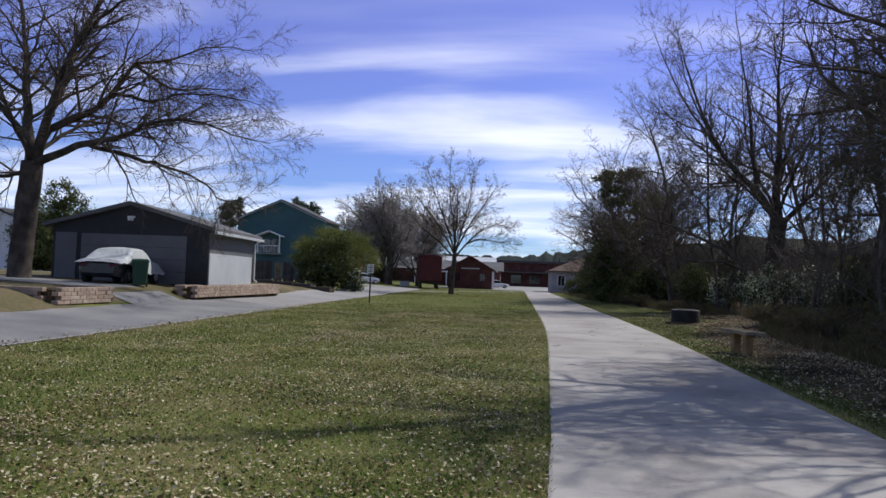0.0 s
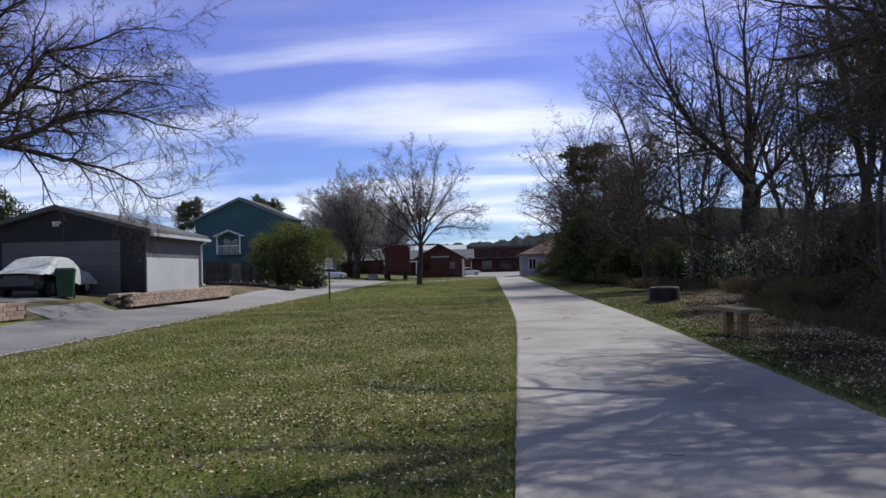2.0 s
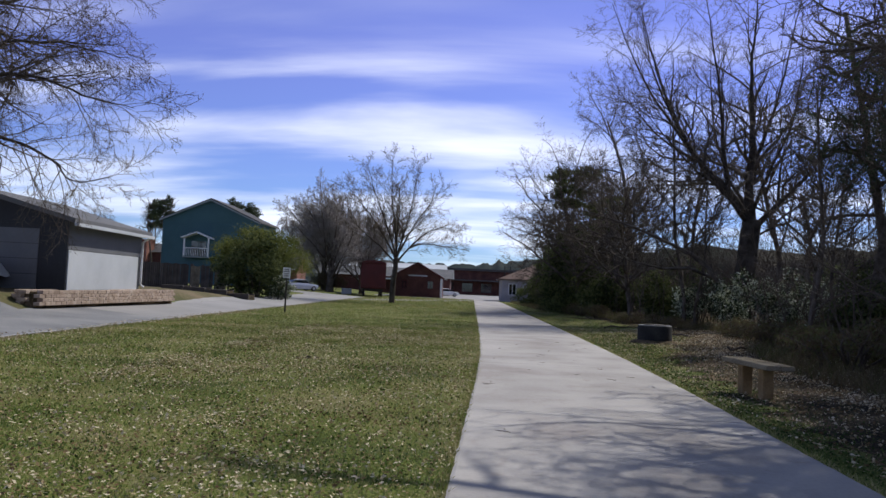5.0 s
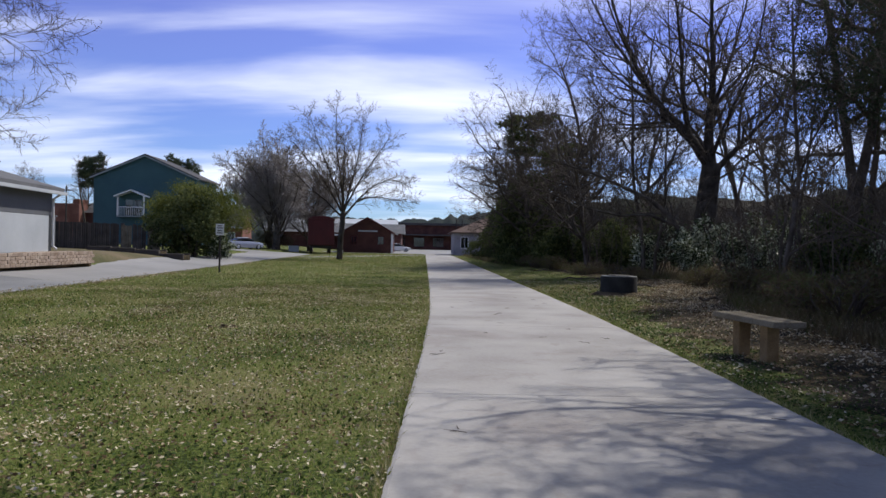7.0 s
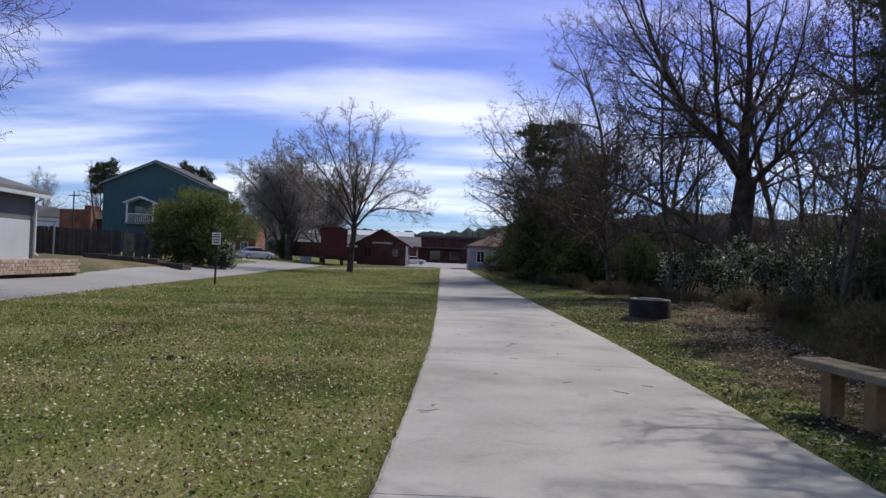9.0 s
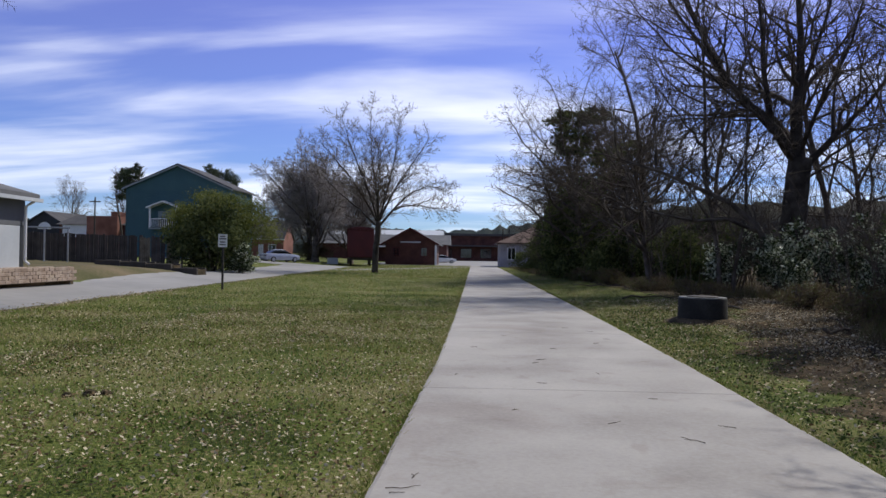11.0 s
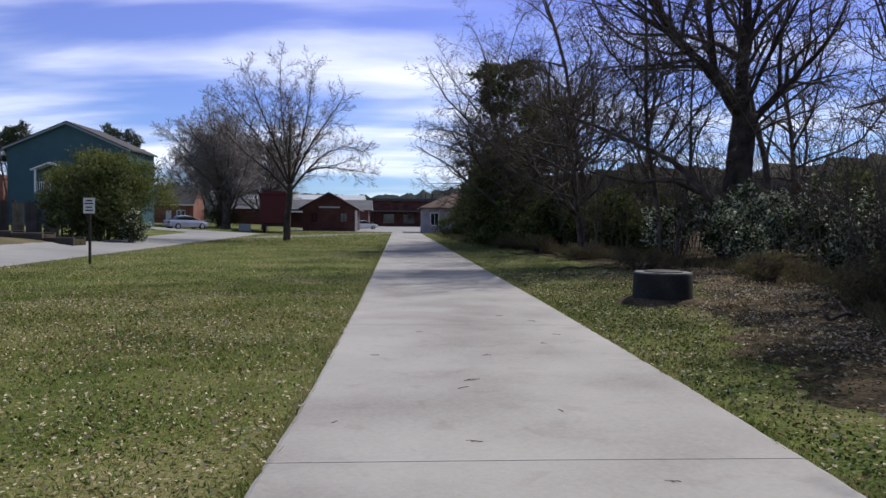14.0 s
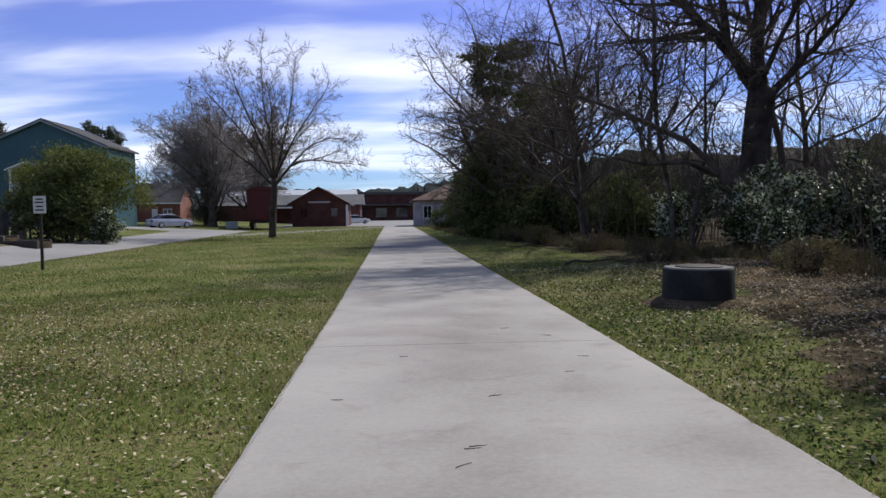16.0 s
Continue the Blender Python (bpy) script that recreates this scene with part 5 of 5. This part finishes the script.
# wooded hills on the skyline
for name, x0, x1, y, h, seed in (("near_hill", -420, 420, 520, 30, 1), ("far_hill", -1200, 1200, 1500, 70, 2)):
    n = 520
    b = Build()
    for i in range(n + 1):
        x = x0 + (x1 - x0) * i / n
        top = h * (0.62 + 0.38 * noise.noise((x / (x1 - x0) * 7, seed, 0)) + 0.12 * noise.noise((x / (x1 - x0) * 60, seed, 5)) + 0.07 * noise.noise((x / (x1 - x0) * 170, seed, 9)) + 0.05 * noise.noise((x / (x1 - x0) * 400, seed, 12)))
        b.v += [(x, y - 60, -1), (x, y - 20, top * 0.6), (x, y, top), (x, y + 80, -1)]
    for i in range(n):
        for j in range(3):
            b.f.append((i * 4 + j, i * 4 + 4 + j, i * 4 + 5 + j, i * 4 + 1 + j))
    tagged(new(name, b.mesh(name, M["hill"], True)), "wooded hill on the skyline", "hill", kind="structure")

# ---- things on the verge ----
bench = thing("bench", on(5.18, 17.80, -84), "plain timber bench on two square posts beside the path", "bench")
for y in (-0.112, 0.112):
    part("seat_plank", Build().box(-0.76, 0.76, y - 0.109, y + 0.109, 0.485, 0.565, bevel=0.010), M["seat_wood"], bench, "greyed thick timber plank")
for x in (-0.36, 0.32):
    part("leg", Build().box(x - 0.085, x + 0.085, -0.085, 0.085, -0.1, 0.485, bevel=0.008), M["post_wood"], bench)
ring = thing("manhole_riser", on(6.55, 30.0, 0), "concrete manhole riser standing in the grass, painted dark for its shade", "manhole")
part("ring", Build().lathe([(0.62, -0.15), (0.56, 0.02), (0.545, 0.10), (0.535, 0.52), (0.525, 0.55)], 40), M["shaded_concrete"], ring, smooth=True)
part("rim", Build().lathe([(0.525, 0.55), (0.515, 0.575), (0.36, 0.575), (0.35, 0.55)], 40), M["ring_top"], ring, "worn grey concrete rim painted lighter as if sunlit")
part("cover", Build().lathe([(0.35, 0.55), (0.345, 0.59), (0.30, 0.60), (0.0, 0.605)], 40), M["iron"], ring, "dark iron manhole cover")
sign = thing("road_sign", pose(-8.35, 40.9, 0), "small white road sign on a dark post", "sign")
part("post", Build().box(-0.035, 0.035, -0.03, 0.03, -0.2, 2.0), M["iron"], sign)
plate = part("plate", Build().box(-0.18, 0.18, -0.05, -0.032, 1.62, 2.12, bevel=0.006), M["white"], sign, "white sign plate")

# mound round the riser
part("earth_mound", Build().lathe([(0.95, -0.06), (0.8, 0.02), (0.66, 0.08), (0.56, 0.10)], 28), M["litter"], ring, "collar of bare earth", smooth=True)
lines = ((2.03, 0.20), (1.94, 0.26), (1.82, 0.20), (1.72, 0.24))
for z, w in lines:
    part("lettering", Build().box(-w / 2, w / 2, -0.056, -0.052, z - 0.02, z + 0.02), M["iron"], plate, "dark unreadable line of lettering")


def loft(sections):
    """A skin through cross-sections with the same number of points, closed at both ends."""
    b = Build()
    n = len(sections[0])
    for sec in sections:
        b.v += sec
    for j in range(len(sections) - 1):
        for i in range(n):
            a, c = j * n + i, j * n + (i + 1) % n
            b.f.append((a, c, c + n, a + n))
    b.f.append(tuple(range(n))[::-1])
    b.f.append(tuple((len(sections) - 1) * n + i for i in range(n)))
    return b


def ring_section(x, half, z0, z1, tuck=0.06, top=0.0):
    """One cross-section of a car's body at x."""
    h = z1 - z0
    return [(x, -half + tuck, z0), (x, -half, z0 + h * 0.3), (x, -half, z0 + h * 0.65), (x, -half + 0.05 + top, z0 + h * 0.95), (x, -half + 0.16 + top, z1),
            (x, half - 0.16 - top, z1), (x, half - 0.05 - top, z0 + h * 0.95), (x, half, z0 + h * 0.65), (x, half, z0 + h * 0.3), (x, half - tuck, z0)]


def saloon(t, paint, plate=True):
    """A four-door saloon, nose along +x."""
    body = loft([ring_section(x, w, z0, z1) for x, w, z0, z1 in ((-2.28, 0.66, 0.42, 0.80), (-2.2, 0.80, 0.30, 0.92), (-1.6, 0.88, 0.24, 0.98), (-0.6, 0.9, 0.22, 0.96), (0.7, 0.9, 0.22, 0.94), (1.5, 0.87, 0.24, 0.88), (2.1, 0.78, 0.28, 0.76), (2.3, 0.62, 0.38, 0.66))])
    part("body", body, M[paint], t, smooth=False)
    part("cabin", loft([ring_section(x, w, 0.90, z1, 0.0, 0.08) for x, w, z1 in ((-1.75, 0.72, 0.98), (-1.0, 0.72, 1.36), (-0.3, 0.72, 1.44), (0.3, 0.72, 1.40), (1.15, 0.70, 0.95))]), M["glass"], t, "dark glazed cabin")
    part("roof", loft([ring_section(x, w, 1.33, z1, 0.0, 0.0) for x, w, z1 in ((-1.12, 0.54, 1.36), (-0.3, 0.62, 1.46), (0.42, 0.56, 1.40))]), M[paint], t)
    for x in (-1.38, 1.42):
        for y in (-0.84, 0.84):
            s = 1 if y > 0 else -1
            wheel = part("wheel", Build().tube([(x, y - 0.1, 0.31), (x, y + 0.1, 0.31)], [0.31, 0.31], 20), M["rubber"], t)
            part("rim", Build().tube([(x, y + s * 0.1, 0.31), (x, y + s * 0.115, 0.31)], [0.21, 0.19], 16), M["galv"], wheel, "pale metal rim")
    for y in (-0.6, 0.6):
        part("tail_light", Build().box(-2.30, -2.22, y - 0.14, y + 0.14, 0.68, 0.82), M["red"], t, "red tail light")
        part("headlight", Build().box(2.16, 2.26, y - 0.14, y + 0.14, 0.56, 0.68), M["galv"], t, "clear headlight")
    if plate:
        part("number_plate", Build().box(-2.32, -2.28, -0.22, 0.22, 0.52, 0.64), M["white"], t)


car = thing("parked_car", on(-19.4, 90.6, 46, 0.92, -0.03), "silver saloon car parked on the side road", "car")
saloon(car, "silver")
far_car = thing("parked_car", on(-4.2, 140, 8), "white saloon car parked far off on the pavement", "car")
saloon(far_car, "white")
cc = thing("covered_car", on(-15.8, 28.0, 96, 0.92, -0.02), "dark car half covered with a silver tarpaulin", "car")
saloon(cc, "dark_paint", False)
# the tarpaulin: a wrinkled skin over roof, glass and tail
b = Build()
nx, ny = 30, 24
for i in range(nx + 1):
    x = -2.36 + 4.8 * i / nx
    crest = float(np.interp(x, [-2.4, -2.2, -1.7, -0.95, -0.2, 0.45, 1.25, 2.1, 2.42, 2.6], [0.86, 0.99, 1.08, 1.46, 1.54, 1.48, 1.06, 0.94, 0.64, 0.5]))
    low = float(np.interp(x, [-2.4, -1.6, -1.0, -0.4, 0.6, 1.4, 2.5], [0.82, 0.80, 0.62, 0.5, 0.42, 0.40, 0.40])) + 0.10 * noise.noise((x * 2.2, 4, 0))
    for j in range(ny + 1):
        u = 2 * j / ny - 1
        a = abs(u)
        if a < 0.55:
            y, z = u / 0.55 * 0.74, crest - 0.05 * (a / 0.55) ** 2
        else:
            f = (a - 0.55) / 0.45
            y = math.copysign(0.74 + 0.24 * f ** 0.6, u)
            z = crest - 0.05 + (low - crest + 0.05) * f
        w = 0.03 * noise.noise((x * 3.5, u * 5, 1)) + 0.015 * noise.noise((x * 9, u * 12, 2))
        b.v.append((x + w * 0.5, y + w * (1 if u > 0 else -1), z + abs(w) * 0.8))
for i in range(nx):
    for j in range(ny):
        a = i * (ny + 1) + j
        b.f.append((a, a + ny + 1, a + ny + 2, a + 1))
part("tarpaulin", b, M["tarp"], cc, "crumpled silver tarpaulin")
bin_ = thing("wheelie_bin", on(-14.5, 27.0, 25), "dark green plastic wheeled bin", "bin")
quad = lambda z, s: [(x * s, y * s, z) for x, y in ((-.29, -.33), (.29, -.33), (.29, .33), (-.29, .33))]
part("body", loft([quad(0.06, 0.78), quad(0.95, 1.0)]), M["bin"], bin_)
part("lid", loft([quad(0.952, 1.06), quad(1.0, 1.06), quad(1.06, 0.85)]), M["bin"], bin_)
part("handle", Build().tube([(-.25, .36, 0.98), (.25, .36, 0.98)], [0.018, 0.018], 8), M["bin"], bin_)
for x in (-0.24, 0.24):
    part("wheel", Build().tube([(x - 0.03, 0.26, 0.1), (x + 0.03, 0.26, 0.1)], [0.1, 0.1], 14), M["rubber"], bin_)

# far left: white house, evergreen screen
sided = box_house("white_house", pose(-47, 56, 0.9, 0, 0, -12), 11, 9, 3.0, 4.8, "white", "dark_roof", "white sided house behind the shade tree")
windowed(sided, 8.2, 1.1, 2.3, 1.0, 0.0)
for x, y, s in ((-35.5, 53, 1.15), (-39, 56, 1.0)):
    plant("evergreen_bush", eb1, on(x, y, x * 40, s), "tall evergreen bush behind the garage", "bush", "evergreens behind the garage")

# small far things
for x in (0.4, 1.2):
    part("vent_pipe", Build().tube([(x, 3.0, 2.9), (x, 3.0, 4.9)], [0.07, 0.07], 8), M["iron"], wh)
pole = thing("utility_pole", on(-33.0, 78), "wooden utility pole with a short crossarm", "utility pole")
part("pole", Build().tube([(0, 0, -0.3), (0, 0, 5.4)], [0.08, 0.055], 9), M["wood_old"], pole)
part("crossarm", Build().box(-0.5, 0.5, -0.05, 0.05, 4.95, 5.05), M["wood_old"], pole)
ub = thing("utility_box", on(-15.6, 100, 8, 0.7), "pale grey metal utility cabinet on the grass", "cabinet")
part("body", Build().box(-0.9, 0.9, -0.5, 0.5, 0.0, 1.0, bevel=0.03), M["pale_panel"], ub)
part("lid", Build().box(-0.94, 0.94, -0.54, 0.54, 1.0, 1.07, bevel=0.02), M["pale_panel"], ub)
for i, (x, y, turn, ln) in enumerate(((7.4, 38.5, 20, 2.2), (8.6, 44.5, 165, 2.8), (9.3, 46.5, 10, 2.0), (7.9, 33.6, 150, 1.6), (7.2, 48.0, 175, 2.4), (8.4, 27.2, 35, 1.5), (7.1, 23.2, 70, 1.2))):
    rng = random.Random(800 + i)
    b = Build()
    pts = [Vector((ln * (j / 6 - 0.5), rng.uniform(-0.09, 0.09), 0.03 + 0.10 * abs(math.sin(j * 1.3 + i)))) for j in range(7)]
    b.tube(pts, [0.035, 0.033, 0.03, 0.026, 0.022, 0.017, 0.008], 6)
    for j in (2, 3, 4):
        e = pts[j] + Vector((0.35, rng.choice((-1, 1)) * 0.4, rng.uniform(0.02, 0.25)))
        b.spike([pts[j], pts[j].lerp(e, 0.5) + Vector((0, 0, 0.04)), e], [0.014, 0.009, 0.004], 4)
    o = new("fallen_branch", b.mesh("fallen_branch", M["bark"], True))
    o.matrix_world = on(x, y, turn)
    tagged(o, "bare fallen branch lying in the leaf litter", "branch", "fallen branches")

# ---- grass, fallen leaves and twigs ----
rs = np.random.RandomState(7)


def scatter(n, x0, x1, y0, y1):
    """Random places, thinning out towards the far end."""
    return rs.uniform(x0, x1, n), y0 + (y1 - y0) * rs.uniform(0, 1, n) ** 1.35


def noisy(x, y, s, o):
    return np.array([noise.noise((a * s, b * s, o)) for a, b in zip(x, y)])


def blades(name, x, y, h, w, mat, label):
    """Single bent blades, each one thin triangle."""
    n = len(x)
    z = ground_z(x, y) - 0.005
    a = rs.uniform(0, 2 * math.pi, n)
    hh, ww = h * rs.uniform(0.5, 1.3, n), w * rs.uniform(0.7, 1.3, n)
    lx, ly = rs.normal(0, 0.55, n) * hh, rs.normal(0, 0.55, n) * hh
    v = np.stack([np.stack([x - np.cos(a) * ww, y - np.sin(a) * ww, z], -1), np.stack([x + np.cos(a) * ww, y + np.sin(a) * ww, z], -1), np.stack([x + lx, y + ly, z + hh], -1)], 1).reshape(-1, 3)
    return tagged(new(name, raw_mesh(name, v, np.arange(3 * n).reshape(-1, 3), mat)), label, "grass", kind="stuff")


def off_path(x, y):
    l = np.interp(y, [-9, 0, 4, 7, 10.5, 14, 18, 23, 30, 110], [-0.55, -0.1, 0.17, 0.34, 0.47, 0.59, 0.73, 0.85, 0.89, 0.75])
    return (x < l - 0.01) | (x > l + PATH_WIDTH + 0.01)


def on_lawn(x, y):
    return off_path(x, y) & (x > -9.25 - 0.035 * (y - 10)) & (x < np.interp(y, [-8, 12, 20, 25, 30, 34, 40, 62, 100], [5.2, 4.8, 4.95, 5.5, 6.6, 7.8, 8.4, 7.6, 6.2]) + rs.exponential(0.5, len(x)) - 0.3)


for nm, n, box, h, w in (("grass", 210000, (-4.8, 1.0, 2.8, 34), 0.036, 0.0045), ("grass", 27000, (4.0, 8.0, 6, 34), 0.032, 0.0050), ("grass", 70000, (-9.5, -4.0, 4, 32), 0.045, 0.0075), ("grass", 90000, (-12, 9, 24, 62), 0.06, 0.010), ("grass", 26000, (-13, 7, 60, 112), 0.10, 0.022), ("grass", 14000, (-13, -6, 6, 40), 0.07, 0.011), ("grass", 60000, (-9.5, 5.4, -7, 3.4), 0.04, 0.0065)):
    x, y = scatter(n, *box)
    keep = on_lawn(x, y)
    x, y = x[keep], y[keep]
    blades(nm, x, y, h, w, M["grass"], "short green and straw-coloured lawn grass")
x, y = scatter(130000, -7.5, 7.5, 2.5, 34)
keep = on_lawn(x, y)
x, y = x[keep], y[keep]
keep = noisy(x, y, 0.8, 11.0) + 0.7 * noisy(x, y, 2.7, 3.0) > 0.20
blades("weeds", x[keep], y[keep], 0.042, 0.0085, M["weed"], "patches of darker green weeds in the lawn")
# low dark clover and plantain between the blades
x, y = scatter(115000, -8.5, 8.0, 2.6, 40)
keep = on_lawn(x, y)
x, y = x[keep], y[keep]
keep = noisy(x, y, 0.5, 21.0) + 0.5 * noisy(x, y, 2.0, 7.0) + rs.uniform(-0.9, 0.9, len(x)) > -0.05
x, y = x[keep], y[keep]
vx, vy = scatter(45000, 4.1, 8.0, 6, 34)
keep = on_lawn(vx, vy)
x, y = np.concatenate([x, vx[keep]]), np.concatenate([y, vy[keep]])
P = np.stack([x, y, ground_z(x, y) + rs.uniform(0.012, 0.04, len(x))], -1)
tagged(new("clover", leaves_mesh("clover", P, 0.017, M["clover"], 61, 0.6, 0.5)), "low dark clover leaves scattered through the lawn", "clover", kind="stuff")
# unmown fringe along the path edges
t = rs.uniform(2.5, 60, 22000)
side = rs.uniform(size=22000) < 0.5
l = np.interp(t, [-9, 0, 4, 7, 10.5, 14, 18, 23, 30, 110], [-0.55, -0.1, 0.17, 0.34, 0.47, 0.59, 0.73, 0.85, 0.89, 0.75])
x = np.where(side, l - 0.01 - rs.exponential(0.035, 22000), l + PATH_WIDTH + 0.01 + rs.exponential(0.035, 22000))
blades("edge_grass", x, t, 0.07, 0.006, M["grass"], "ragged grass along the path's edges")
# tall dry grass at the foot of the wood
x, y = scatter(26000, 0, 1, 8, 100)
edge = np.interp(y, [8, 16, 21, 26, 30, 35, 39, 44, 58, 65, 100], [7.1, 7.3, 7.4, 8.2, 10.4, 11.6, 10.6, 9.6, 7.6, 6.2, 5.6])
x = edge + rs.exponential(1.3, len(y)) - 0.2
blades("tall_grass", x, y, 0.34, 0.010, M["dry_grass"], "tall dry grass and weeds at the foot of the wood")


def fallen(n, box, size, want, name="fallen_leaves"):
    x, y = scatter(n, *box)
    keep = want(x, y)
    x, y = x[keep], y[keep]
    P = np.stack([x, y, ground_z(x, y) + rs.uniform(0.015, 0.05, len(x))], -1)
    o = new(name, leaves_mesh(name, P, size, M["dead_leaf"], int(rs.randint(9999)), 0.55, 0.72))
    return tagged(o, "scattered pale dry fallen leaves", "leaves", kind="stuff")


def drifts(x, y):
    return on_lawn(x, y) & (noisy(x, y, 0.35, 2.0) + 0.6 * noisy(x, y, 1.3, 5.0) + rs.uniform(-1.1, 1.1, len(x)) > 0.12)


fallen(125000, (-5, 1.0, 3, 32), 0.0185, drifts)
fallen(42000, (-9, -4.4, 3, 30), 0.019, drifts)
fallen(6000, (-11, 6, 28, 60), 0.03, drifts)
fallen(46000, (4.2, 11, 6, 38), 0.024, lambda x, y: off_path(x, y) & (rs.uniform(size=len(x)) < np.clip((x - 4.2) / 2.6, 0.6, 1)))

fallen(24000, (6.4, 14, 14, 38), 0.027, lambda x, y: rs.uniform(size=len(x)) < 0.9)

fallen(16000, (-8.5, 0, -6, 3.4), 0.0185, drifts)
fallen(9000, (3.2, 11, -6, 6.5), 0.024, off_path)
fallen(5000, (-10.6, -8.4, 4, 40), 0.028, lambda x, y: np.abs(x - (-9.0 - 0.035 * (y - 10))) < 0.5, "verge_leaves")

# twigs dropped on the path
for i, (x, y, a, ln) in enumerate(((1.0, 13.6, 160, .24), (1.02, 13.72, 95, .14), (0.93, 17.5, 20, .3), (0.98, 17.75, 75, .16), (2.32, 23.35, 10, .16), (2.2, 23.0, 35, .17), (2.13, 21.4, 165, .15), (2.28, 23.3, 5, .14), (0.9, 17.4, 10, .13),
                                   (3.11, 18.9, 130, .3), (2.6, 19.46, 40, .24), (3.72, 14.15, 150, .16), (2.6, 24.6, 20, .14), (3.4, 25.4, 12, .12), (3.7, 26.1, 170, .15), (3.2, 20.6, 170, .12), (3.55, 19.4, 150, .2),
                                   (1.6, 8.2, 170, .22), (1.35, 24.6, 175, .13), (1.9, 26.3, 5, .12), (2.9, 22.2, 110, .1), (1.75, 19.9, 30, .1), (1.15, 21.9, 60, .09), (3.2, 28.0, 20, .16), (3.6, 27.4, 160, .16))):
    rng = random.Random(i)
    b = Build()
    n = 5
    pts = [(ln * 0.75 * (j / n - 0.5), rng.uniform(-0.05, 0.05) * ln, 0.004) for j in range(n + 1)]
    b.tube(pts, [0.003, 0.003, 0.0027, 0.0024, 0.002, 0.0015], 5)
    if i % 3 == 0:
        b.tube([pts[2], (pts[2][0] + ln * 0.2, pts[2][1] + ln * 0.22, 0.008)], [0.003, 0.0015], 4)
    o = new("twig", b.mesh("twig", M["twig"]))
    o.matrix_world = pose(x, y, 0.012, 0, 0, a)
    tagged(o, "thin dark twig fallen on the concrete path", "twig", "twigs on the path")
for x, y, s in ((-2.55, 20.3, 1.0), (-2.42, 20.36, 0.8), (-2.75, 20.22, 0.7)):
    b = Build()
    b.lathe([(0.0, 0.05), (0.05, 0.04), (0.075, 0.0), (0.05, -0.02)], 9)
    b.v = [(a + 0.02 * noise.noise((a * 30, c * 30, s)), c + 0.02 * noise.noise((c * 30, a * 30, s)), d + 0.02 * noise.noise((a * 40, c * 40, d * 40))) for a, c, d in b.v]
    o = new("clod", b.mesh("clod", M["litter"]))
    o.matrix_world = on(x, y, 0, s, -0.01)
    tagged(o, "dark clod of earth on the lawn", "clod", "clods on the lawn")
